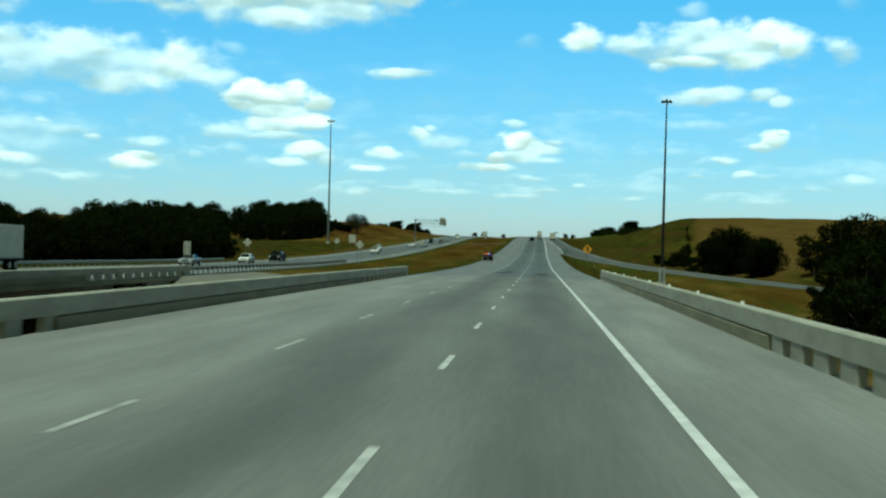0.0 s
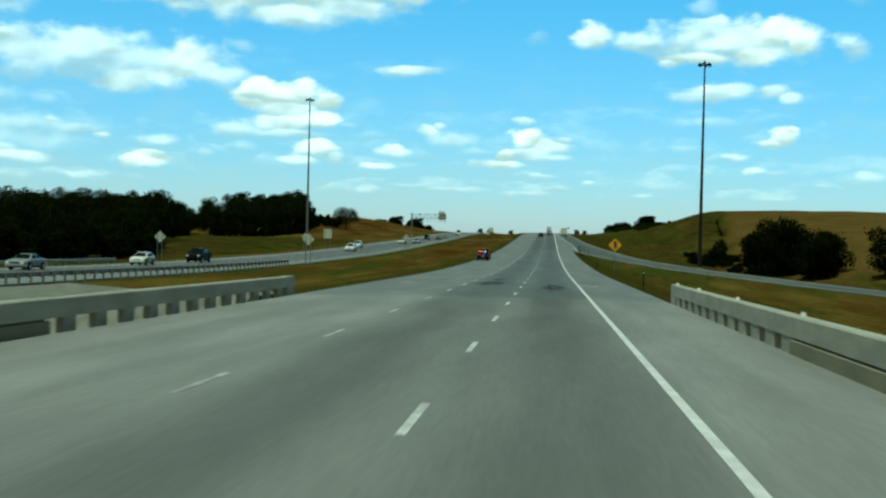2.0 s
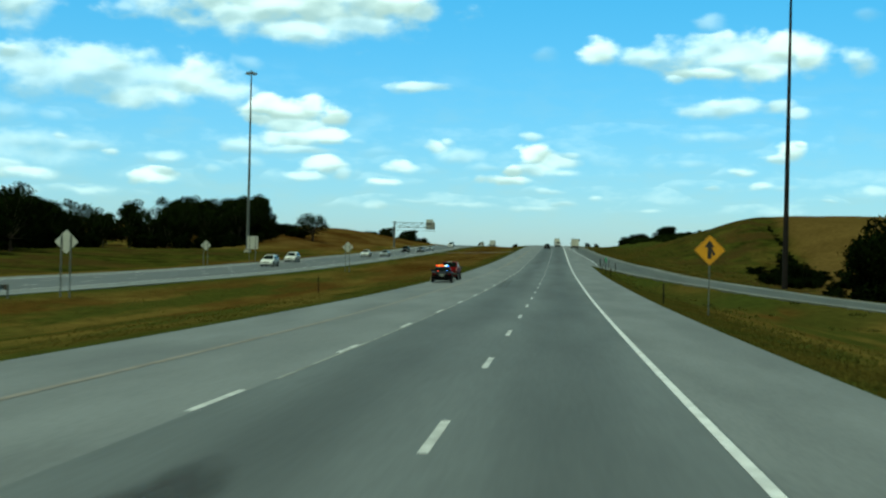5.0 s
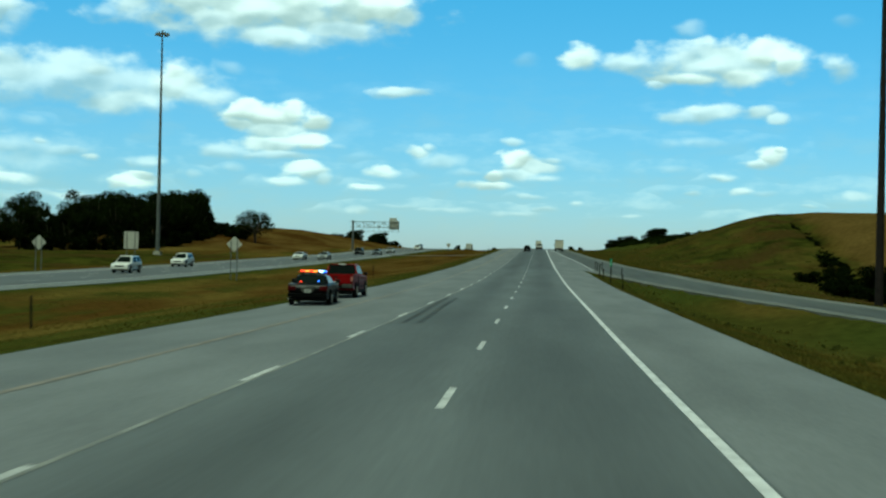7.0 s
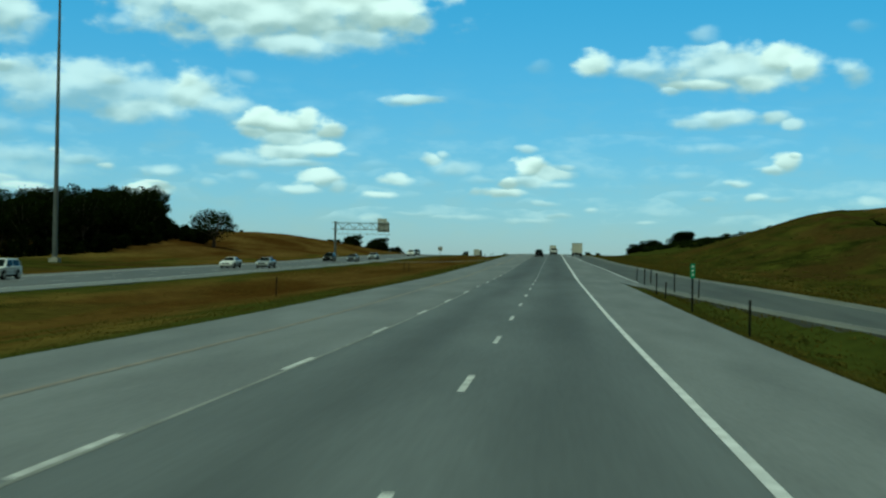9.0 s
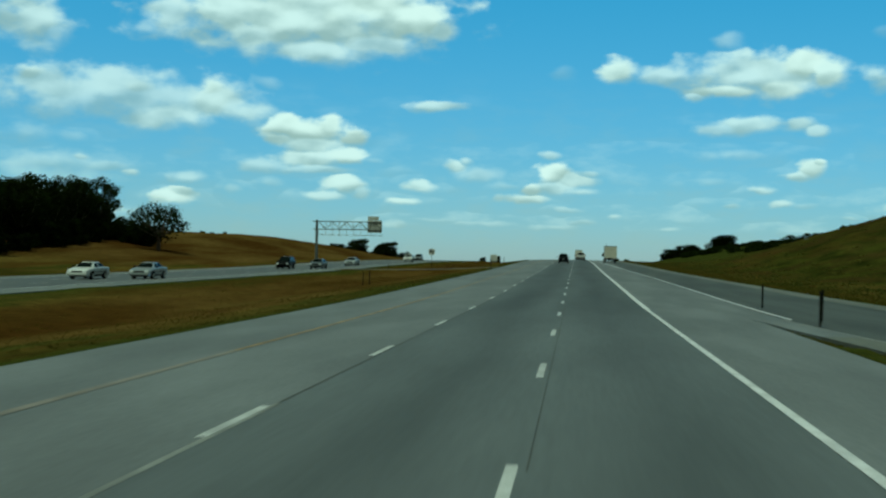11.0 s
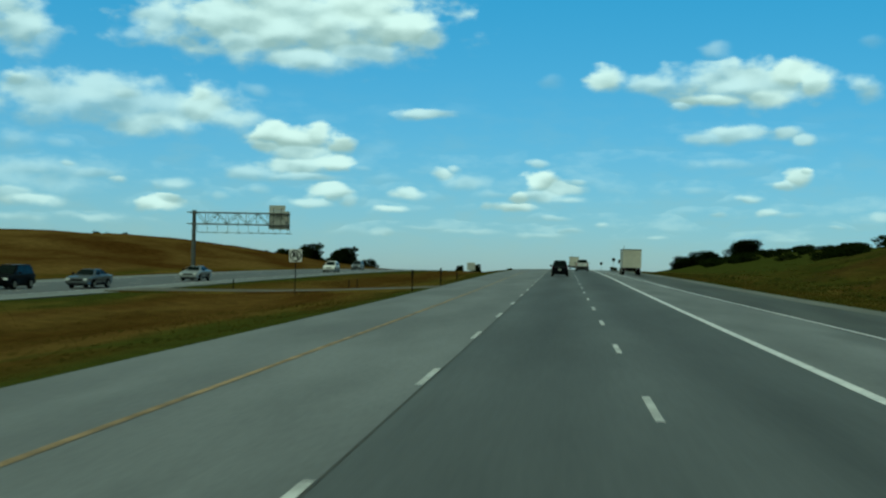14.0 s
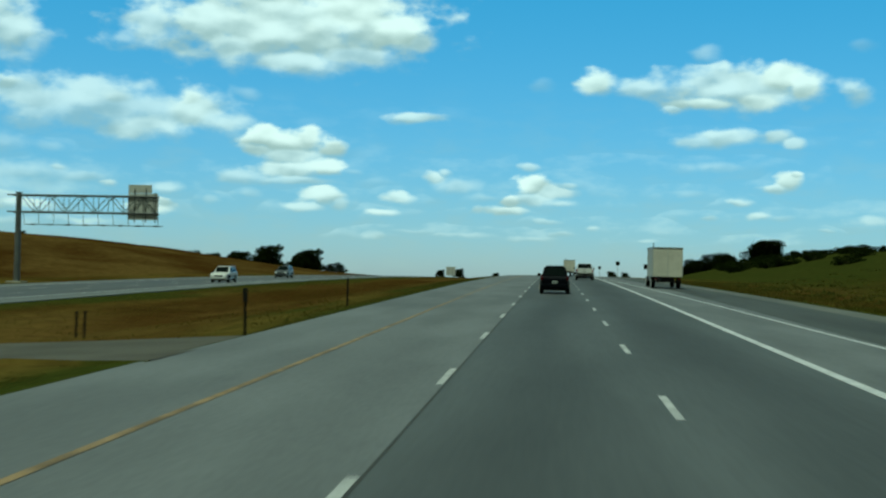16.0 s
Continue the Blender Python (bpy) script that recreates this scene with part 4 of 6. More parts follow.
def girders(name, xs, drop, y1, label, gap=0.0, wing=0.3):
    ob = thing(name, label, "bridge", kind="structure")
    for x in xs:
        bm = bmesh.new()
        rows = []
        for k in range(9):
            y = -60 + (y1 - gap + 60) * k / 8
            z = road_z(y) - drop
            out = ((-0.3, -0.36), (0.3, -0.36), (0.3, -0.5), (0.1, -0.65), (0.1, -1.35), (0.28, -1.5), (0.28, -1.7), (-0.28, -1.7), (-0.28, -1.5), (-0.1, -1.35), (-0.1, -0.65), (-0.3, -0.5))
            rows.append([bm.verts.new((x + a, y, z + b)) for a, b in out])
        for a, b in zip(rows, rows[1:]):
            for i in range(12):
                j = (i + 1) % 12
                bm.faces.new((a[i], b[i], b[j], a[j]))
        part("girder", bm, GIRDER, ob)
    z = road_z(y1) - drop
    part("abutment", boxed((min(xs) - 0.9, y1 - 0.6, z - 5.5), (max(xs) + 0.9, y1 + 0.9, z - 0.38), 0.03), GIRDER, ob)
    part("slope_wall", prism([(y1 - 14, z - 6.5), (y1 - 0.6, z - 1.9), (y1 - 0.6, z - 2.2), (y1 - 14, z - 6.8)], min(xs) - 2, max(xs) + 2), STONE, ob)
    part("wing_wall", boxed((max(xs) + wing, y1 - 0.6, z - 3.9), (max(xs) + wing + 0.45, y1 + 6.2, z - 0.36), 0.03), GIRDER, ob)
    return ob


girders("bridge_span", (-11.2, -7.6, -4.0, -0.4, 3.2, 4.6), 0.1, 99, "concrete girder bridge under the carriageway")
girders("bridge_span_opposite", (-50.4, -46.8, -43.2, -39.6, -36.8, -34.4), 0.65, 102.4, "concrete girder bridge under the opposite carriageway", 3.4, 1.55)

# paved slope between the two bridges
bm = bmesh.new()
def apron(u, y):
    x = lerp(u, (0, 1), (-31.9, lerp(y, (116, 138), (-12.9, -24.0))))
    return x, y, ground_z(x, y) + 0.14


grid = [[bm.verts.new(apron(u / 8, y)) for u in range(9)] for y in steps((92, 138, 2))]
for a, b in zip(grid, grid[1:]):
    for i in range(8):
        bm.faces.new((a[i], a[i + 1], b[i + 1], b[i]))
bmesh.ops.solidify(bm, geom=list(bm.faces), thickness=0.12)
tagged(part("slope_paving", bm, STONE), "pale concrete slope paving between the bridges", "paving", kind="structure")


def guardrail(y0, y1, x_of, base, label, near):
    """W-beam rail on posts with spacers."""
    ob = thing("guardrail", label, "guardrail")
    n = round((y1 - y0) / 1.905)
    bm = bmesh.new()
    rows = []
    wave = ((0.0, 0.44), (0.07, 0.48), (0.07, 0.53), (0.01, 0.59), (0.07, 0.65), (0.07, 0.70), (0.0, 0.74), (-0.012, 0.74), (0.045, 0.69), (0.045, 0.655), (-0.01, 0.59), (0.045, 0.53), (0.045, 0.49), (-0.012, 0.44))
    for k in range(n + 1):
        y = y0 + (y1 - y0) * k / n
        x, z = x_of(y), base(y)
        rows.append([bm.verts.new((x + near * a, y, z + b)) for a, b in wave])
    for a, b in zip(rows, rows[1:]):
        for i in range(len(wave)):
            j = (i + 1) % len(wave)
            bm.faces.new((a[i], a[j], b[j], b[i]))
    bmesh.ops.recalc_face_normals(bm, faces=bm.faces)
    part("rail", bm, GALV, ob)
    posts = bmesh.new()
    box(posts, (-0.05, -0.08, -0.35), (0.05, 0.08, 0.74), 0.01)
    blocks = bmesh.new()
    box(blocks, (-0.07, -0.08, 0.42), (0.07, 0.08, 0.72), 0.01)
    pm = part("post", posts, MAST_GREY, ob)
    sm = part("spacer", blocks, BARK, ob)
    for k in range(n + 1):
        y = y0 + (y1 - y0) * k / n
        x, z = x_of(y), base(y)
        a = pm if k == 0 else new("post", pm.data)
        b = sm if k == 0 else new("spacer", sm.data)
        for o, dx in ((a, -0.21), (b, -0.08)):
            o.parent = ob
            o.location = (x + near * dx, y, z)
    return ob


guardrail(113.4, 216, lambda y: lerp(y, (113, 216), (-32.0, -33.7)), lambda y: opp_top(0, y) - 0.03, "galvanised steel guardrail along the opposite carriageway's median side", -1)
guardrail(113.4, 204, lambda y: lerp(y, (113, 204), (-51.6, -52.0)), lambda y: opp_top(0, y) - 0.06, "galvanised steel guardrail along the opposite carriageway's outer side", 1)

# ---- crossover in the median ----
bm = bmesh.new()
rows = []
for x in (-35.5, -30, -25, -20, -16, -13.5, -11.9):
    flare = 2.6 * smooth(-16.5, -12, x) + 2.0 * smooth(-30, -35, x)
    rows.append([bm.verts.new((x, y, z)) for y, z in (
        (496.5 - flare, ground_z(x, 496.5 - flare) - 0.25), (496.8 - flare, lerp(x, (-35.5, -23, -11.9), (-0.86, -0.72, -0.14)) + road_z(497)),
        (503.2 + 0.4 * flare, lerp(x, (-35.5, -23, -11.9), (-0.86, -0.72, -0.14)) + road_z(503)), (504.0 + 0.4 * flare, ground_z(x, 504.0 + 0.4 * flare) - 0.25))])
for a, b in zip(rows, rows[1:]):
    for i in range(3):
        bm.faces.new((a[i], b[i], b[i + 1], a[i + 1])).material_index = 1 if i == 0 else 0
bmesh.ops.recalc_face_normals(bm, faces=bm.faces)
tagged(part("crossover", bm, [GRAVEL, GRASS]), "worn asphalt crossover through the grass median", "track", kind="structure")


# ---- masts, gantry, signs and posts ----
def mast(x, y, z, tall, mat, label):
    ob = thing("high_mast_light", label, "light mast", Matrix.Translation((x, y, z)), "high mast lights")
    part("base", rod(boxed((-0.7, -0.7, -0.6), (0.7, 0.7, 0.25), 0.04), (0, 0, 0.25), (0, 0, 0.4), 0.5, 0.5, 12), RAIL_CONC, ob)
    bm = bmesh.new()
    for k in range(4):
        a, b = tall * k / 4, tall * (k + 1) / 4
        rod(bm, (0, 0, 0.35 + a), (0, 0, 0.35 + b), 0.40 - 0.26 * k / 4, 0.40 - 0.26 * (k + 1) / 4 + 0.012, 12)
    part("pole", bm, mat, ob)
    bm = bmesh.new()
    for k in range(12):
        a, b = math.tau * k / 12, math.tau * (k + 1) / 12
        rod(bm, (0.75 * math.cos(a), 0.75 * math.sin(a), tall), (0.75 * math.cos(b), 0.75 * math.sin(b), tall), 0.05, seg=6)
    for k in range(4):
        a = math.tau * k / 4
        rod(bm, (0, 0, tall + 0.1), (0.75 * math.cos(a), 0.75 * math.sin(a), tall), 0.04, seg=6)
    rod(bm, (0, 0, tall - 0.2), (0, 0, tall + 0.65), 0.22, 0.16, 10)
    part("ring", bm, mat, ob)
    for k in range(6):
        a = math.tau * k / 6 + 0.2
        c, s = math.cos(a), math.sin(a)
        bm = rod(bmesh.new(), (0.72 * c, 0.72 * s, tall + 0.02), (1.05 * c, 1.05 * s, tall + 0.06), 0.05, seg=6)
        rod(bm, (1.12 * c, 1.12 * s, tall - 0.42), (1.12 * c, 1.12 * s, tall + 0.22), 0.36, 0.14, 12)
        part("lamp", bm, mat, ob)


mast(30.3, 315.6, -4.45, 41.6, DARK_STEEL, "tall dark weathered-steel mast with a ring of lamps")
mast(-74.9, 441.0, -1.1, 43.0, MAST_GREY, "tall grey galvanised mast with a ring of lamps")

gan = thing("sign_gantry", "grey cantilever truss gantry seen from behind over the opposite carriageway", "sign gantry", Matrix.Translation((-59.3, 595.2, 0.5)))
part("footing", boxed((-0.8, -0.8, -0.8), (0.8, 0.8, 0.15), 0.04), RAIL_CONC, gan)
bm = rod(bmesh.new(), (0, 0, 0.1), (0, 0, 9.3), 0.33, 0.28, 14)
part("column", rod(bm, (0, 0, 9.3), (0, 0, 9.42), 0.36, 0.36, 14), MAST_GREY, gan)
SPAN, TOP, BOT = 14.7, 9.1, 7.35
for y in (-0.75, 0.75):
    for z in (TOP, BOT):
        part("chord", rod(bmesh.new(), (-0.9, y, z), (SPAN, y, z), 0.075, seg=8), MAST_GREY, gan)
    for k in range(9):
        x0 = 0.4 + k * (SPAN - 0.5) / 9
        x1 = 0.4 + (k + 1) * (SPAN - 0.5) / 9
        part("brace", rod(bmesh.new(), (x0, y, BOT if k % 2 else TOP), (x1, y, TOP if k % 2 else BOT), 0.042, seg=6), MAST_GREY, gan)
        part("brace", rod(bmesh.new(), (x1, y, BOT), (x1, y, TOP), 0.034, seg=6), MAST_GREY, gan)
for k in range(10):
    x = 0.2 + k * (SPAN - 0.3) / 9
    for z in (TOP, BOT):
        part("cross_tie", rod(bmesh.new(), (x, -0.75, z), (x, 0.75, z), 0.034, seg=6), MAST_GREY, gan)
    part("hanger", rod(bmesh.new(), (x, 0.8, BOT), (x, 1.0, 6.15), 0.03, seg=6), MAST_GREY, gan)
bm = boxed((0.3, 0.7, 6.08), (SPAN + 0.3, 1.35, 6.14))
part("catwalk", bm, MAST_GREY, gan)
for k in range(8):
    x = 0.9 + k * 1.9
    part("sign_lamp", boxed((x - 0.25, 1.35, 6.05), (x + 0.25, 1.6, 6.2), 0.02), MAST_GREY, gan)
panel = part("sign_panel", boxed((11.4, 0.85, 6.75), (14.55, 0.89, 9.5), 0.01), SIGN_BACK, gan, "unpainted back of the sign panel")
part("upper_panel", boxed((11.4, 0.85, 9.53), (13.9, 0.89, 10.4), 0.01), SIGN_BACK, gan)
for x in (12.1, 13.3, 14.3):
    part("panel_beam", boxed((x - 0.05, 0.76, 6.5), (x + 0.05, 0.845, 10.0 if x < 14 else 9.6)), MAST_GREY, gan)


def arrow_parts(face, y, mat, parent):
    bm = bmesh.new()
    for pts in face:
        a = [bm.verts.new((px, y, pz)) for px, pz in pts]
        b = [bm.verts.new((px, y - 0.004, pz)) for px, pz in pts]
        bm.faces.new(a), bm.faces.new(b[::-1])
        for i in range(len(a)):
            j = (i + 1) % len(a)
            bm.faces.new((a[i], b[i], b[j], a[j]))
    bmesh.ops.recalc_face_normals(bm, faces=bm.faces)
    return part("symbol", bm, mat, parent)


def plate_mesh(pts, thick=0.012):
    bm = bmesh.new()
    a = [bm.verts.new((x, -thick, z)) for x, z in pts]
    b = [bm.verts.new((x, 0.0, z)) for x, z in pts]
    bm.faces.new(a), bm.faces.new(b[::-1])
    for i in range(len(a)):
        j = (i + 1) % len(a)
        bm.faces.new((a[i], b[i], b[j], a[j]))
    bmesh.ops.recalc_face_normals(bm, faces=bm.faces)
    return bm


def rounded(hw, hh, r, turn=0.0):
    pts = []
    for cx, cz, a0 in ((hw - r, hh - r, 0), (-hw + r, hh - r, 90), (-hw + r, -hh + r, 180), (hw - r, -hh + r, 270)):
        for k in range(4):
            a = radians(a0 + k * 30)
            pts.append((cx + r * math.cos(a), cz + r * math.sin(a)))
    c, s = math.cos(radians(turn)), math.sin(radians(turn))
    return [(x * c - z * s, x * s + z * c) for x, z in pts]


def back_sign(x, y, z, shape, name, label, gap=0.62, yaw=0.0):
    """A sign seen from behind: bare sheet, two posts before it."""
    base = ground_z(x, y)
    ob = thing(name, label, "road sign", pose(x, y, base, 0, 0, yaw), "signs of the opposite carriageway")
    h = z - base
    p = part("sign_plate", plate_mesh(shape), SIGN_BACK, ob, "bare pale metal back")
    p.location = (0, 0.06, h)
    top = max(q[1] for q in shape)
    for s in (-1, 1):
        part("post", boxed((s * gap / 2 - 0.04, -0.05, -0.3), (s * gap / 2 + 0.04, 0.03, h + top * (0.55 if name == "diamond_sign" else 0.96)), 0.006), MAST_GREY, ob)


DIAMOND = rounded(0.56, 0.56, 0.06, 45)
back_sign(-52.5, 222.7, 0.25, DIAMOND, "diamond_sign", "back of a diamond warning sign on two posts in dry grass")
back_sign(-31.9, 221.0, 0.40, DIAMOND, "diamond_sign", "back of a diamond sign on posts at the median edge")
back_sign(-53.7, 330.1, 0.19, DIAMOND, "diamond_sign", "back of a diamond warning sign on two posts in dry grass")
back_sign(-30.4, 321.6, 0.38, DIAMOND, "diamond_sign", "back of a diamond sign on posts at the median edge")
back_sign(-54.6, 363.3, 0.81, rounded(0.98, 1.15, 0.08), "rectangular_sign", "back of an upright rectangular sign on two posts", 1.1)
back_sign(-34.5, 120.7, 0.5, rounded(0.33, 0.65, 0.04), "narrow_sign", "narrow pale sign panel on two posts by the guardrail", 0.3)
back_sign(-39.3, 900, 4.5, rounded(1.6, 1.5, 0.05), "rectangular_sign", "back of a wide rectangular sign near the crest", 1.2)

# merge warning sign
b = ground_z(7.8, 211)
ob = thing("merge_sign", "yellow diamond merge warning sign with a black arrow", "road sign", pose(7.8, 211, b, 0, 0, -2))
h = 0.72 - b
part("post", boxed((-0.03, 0.0, -0.3), (0.03, 0.05, h + 0.4), 0.008), MAST_GREY, ob)
p = part("sign_plate", plate_mesh(rounded(0.60, 0.60, 0.07, 45)), SIGN_Y, ob)
p.location = (0, -0.012, h)
rim = bmesh.new()
outer, inner = rounded(0.575, 0.575, 0.06, 45), rounded(0.555, 0.555, 0.05, 45)
for i in range(len(outer)):
    j = (i + 1) % len(outer)
    rim.faces.new([rim.verts.new((q[0], -0.027, q[1])) for q in (outer[i], outer[j], inner[j], inner[i])])
r = part("border", rim, SIGN_K, ob)
r.location = (0, -0.003, h)
s = arrow_parts([[(-0.12, -0.44), (0.09, -0.44), (0.09, -0.12), (0.09, 0.16), (0.26, 0.16), (-0.015, 0.56), (-0.29, 0.16), (-0.12, 0.16)],
                 [(0.09, -0.06), (0.09, 0.15), (0.31, -0.20), (0.18, -0.32)]], -0.028, SIGN_K, ob)
s.location = (0, -0.002, h)

# no U-turn sign
b = ground_z(-21.5, 493.4)
ob = thing("no_turn_sign", "white square sign with a ringed black U-turn arrow", "road sign", pose(-21.5, 493.4, b, 0, 0, 8))
h = 1.98 - b
part("post", boxed((-0.03, 0.0, -0.3), (0.03, 0.05, h + 0.3), 0.006), POST_STEEL, ob)
p = part("sign_plate", plate_mesh(rounded(0.43, 0.43, 0.05)), SIGN_W, ob)
p.location = (0, -0.012, h)
ring = bmesh.new()
for k in range(32):
    a0, a1 = math.tau * k / 32, math.tau * (k + 1) / 32
    ring.faces.new([ring.verts.new((rr * math.cos(a), -0.028, rr * math.sin(a))) for rr, a in ((0.40, a0), (0.40, a1), (0.31, a1), (0.31, a0))])
r = part("ring", ring, SIGN_K, ob, "dark prohibition ring")
r.location = (0, 0, h)
u = [[(0.07, -0.25), (0.19, -0.25), (0.19, 0.08), (0.07, 0.06)], [(0.19, 0.08), (0.13, 0.21), (0.0, 0.26), (0.0, 0.14), (0.05, 0.12), (0.07, 0.06)],
     [(0.0, 0.26), (-0.13, 0.21), (-0.19, 0.06), (-0.07, 0.06), (-0.05, 0.12), (0.0, 0.14)], [(-0.19, 0.06), (-0.19, -0.06), (-0.07, -0.06), (-0.07, 0.06)],
     [(-0.25, -0.04), (-0.135, -0.22), (-0.02, -0.04)]]
s = arrow_parts(u, -0.024, SIGN_K, ob)
slash = arrow_parts([[(-0.26, 0.20), (-0.20, 0.26), (0.26, -0.20), (0.20, -0.26)]], -0.031, SIGN_K, ob)
slash.location = (0, 0, h)
s.location = (0, 0, h)

# green mile marker
b = ground_z(6.5, 320.6)
ob = thing("mile_marker", "narrow green mile marker on a dark post", "road sign", pose(6.5, 320.6, b))
part("post", boxed((-0.045, 0.0, -0.3), (0.045, 0.05, 2.3), 0.005), POST_STEEL, ob)
p = part("sign_plate", plate_mesh(rounded(0.115, 0.36, 0.02)), SIGN_G, ob, "green plate")
p.location = (0, -0.005, 2.12)
for k in range(3):
    part("number_bar", boxed((-0.035, -0.022, 2.33 - 0.2 * k - 0.05), (0.035, -0.018, 2.33 - 0.2 * k + 0.05), 0.001), SIGN_W, ob, "pale bar")

# signs on the crest, seen from behind the traffic
for x, y, w in ((9.8, 851, 0.45), (9.8, 741, 0.42)):
    b = ground_z(x, y)
    ob = thing("route_sign", "dark roadside sign on a post near the crest", "road sign", pose(x, y, b), "crest signs")
    part("post", boxed((-0.05, 0, -0.3), (0.05, 0.06, 3.2), 0.006), GALV, ob)
    p = part("sign_plate", plate_mesh(rounded(w, w, 0.05)), POST_STEEL, ob)
    p.location = (0, -0.01, 2.9)


def delineator(x, y, tall=1.25, lean=0.0):
    b = ground_z(x, y)
    ob = thing("delineator_post", "thin dark steel delineator post in the grass", "marker post", pose(x, y, b, 0, lean, random.uniform(-20, 20)), "delineator posts")
    bm = boxed((-0.04, -0.012, -0.3), (0.04, 0.0, tall), 0.003)
    box(bm, (-0.04, -0.035, -0.3), (-0.03, -0.012, tall))
    box(bm, (0.03, -0.035, -0.3), (0.04, -0.012, tall))
    part("post", bm, POST_STEEL, ob)
    p = part("reflector", rod(bmesh.new(), (0, -0.012, tall - 0.1), (0, -0.028, tall - 0.1), 0.038, seg=10), SIGN_W if y < 200 else TRIM, ob)
    return ob


for x, y, h in ((6.0, 139.9, 1.25), (5.95, 217.5, 1.3), (6.4, 301.8, 1.35), (6.6, 336.5, 1.1), (6.45, 341.5, 1.5), (8.5, 335.5, 1.1), (7.9, 344.5, 1.35), (7.1, 361.5, 1.25), (7.9, 365.5, 1.2), (7.6, 378.5, 1.1)):
    delineator(x, y, h, random.uniform(-2, 2))
for x, y in ((-20.5, 248), (-19.5, 344), (-20.8, 436), (-21.6, 437), (-30.0, 509.0), (-12.84, 488.8), (-12.57, 505.0), (-13.2, 527), (-21.4, 514.6), (-20.4, 512.8)):
    post = delineator(x, y, 1.35 if y < 480 else 1.0 if x < -15 else 1.35, random.uniform(-2, 2))
    if y in (488.8, 505.0) and x > -20:
        part("paddle", boxed((-0.07, -0.05, 0.98), (0.07, -0.03, 1.40), 0.01), POST_STEEL, post, "broad dark paddle")


# ---- vehicles ----
def wheel(parent, x, y, r, wide=0.24, rim_mat=None):
    s = 1 if x > 0 else -1
    bm = rod(bmesh.new(), (-wide / 2, 0, 0), (wide / 2, 0, 0), r, seg=24)
    bmesh.ops.bevel(bm, geom=[e for e in bm.edges if len(e.link_faces) == 2 and abs(e.calc_face_angle(0)) > 1], offset=0.035, segments=2, affect="EDGES")
    w = part("wheel", bm, TYRE, parent)
    w.location = (x, y, r)
    bm = rod(bmesh.new(), (s * (wide / 2 - 0.05), 0, 0), (s * (wide / 2 + 0.006), 0, 0), r * 0.64, r * 0.60, seg=20)
    rod(bm, (s * (wide / 2), 0, 0), (s * (wide / 2 + 0.03), 0, 0), r * 0.16, seg=10)
    for k in range(5):
        a = math.tau * k / 5
        rod(bm, (s * (wide / 2 + 0.012), 0, 0), (s * (wide / 2 + 0.004), r * 0.6 * math.cos(a), r * 0.6 * math.sin(a)), 0.03, 0.045, seg=6)
    part("rim", bm, rim_mat or RIM, w)


def pane(parent, name, q, out, inset=(0.06, 0.94, 0.10, 0.92), mat=None, label=""):
    """A sheet set 8 mm proud of a flat face q (four corners: low a, low b, high b, high a)."""
    a, b, c, d = (Vector(v) for v in q)
    out = Vector(out).normalized()
    u0, u1, v0, v1 = inset
    at = lambda u, v: (a.lerp(b, u)).lerp(d.lerp(c, u), v)
    pts = [at(u0, v0), at(u1, v0), at(u1, v1), at(u0, v1)]
    bm = bmesh.new()
    f = [bm.verts.new(p + out * 0.010) for p in pts]
    g = [bm.verts.new(p - out * 0.006) for p in pts]
    bm.faces.new(f), bm.faces.new(g[::-1])
    for i in range(4):
        j = (i + 1) % 4
        bm.faces.new((f[i], g[i], g[j], f[j]))
    bmesh.ops.recalc_face_normals(bm, faces=bm.faces)
    return part(name, bm, mat or GLASS, parent, label)


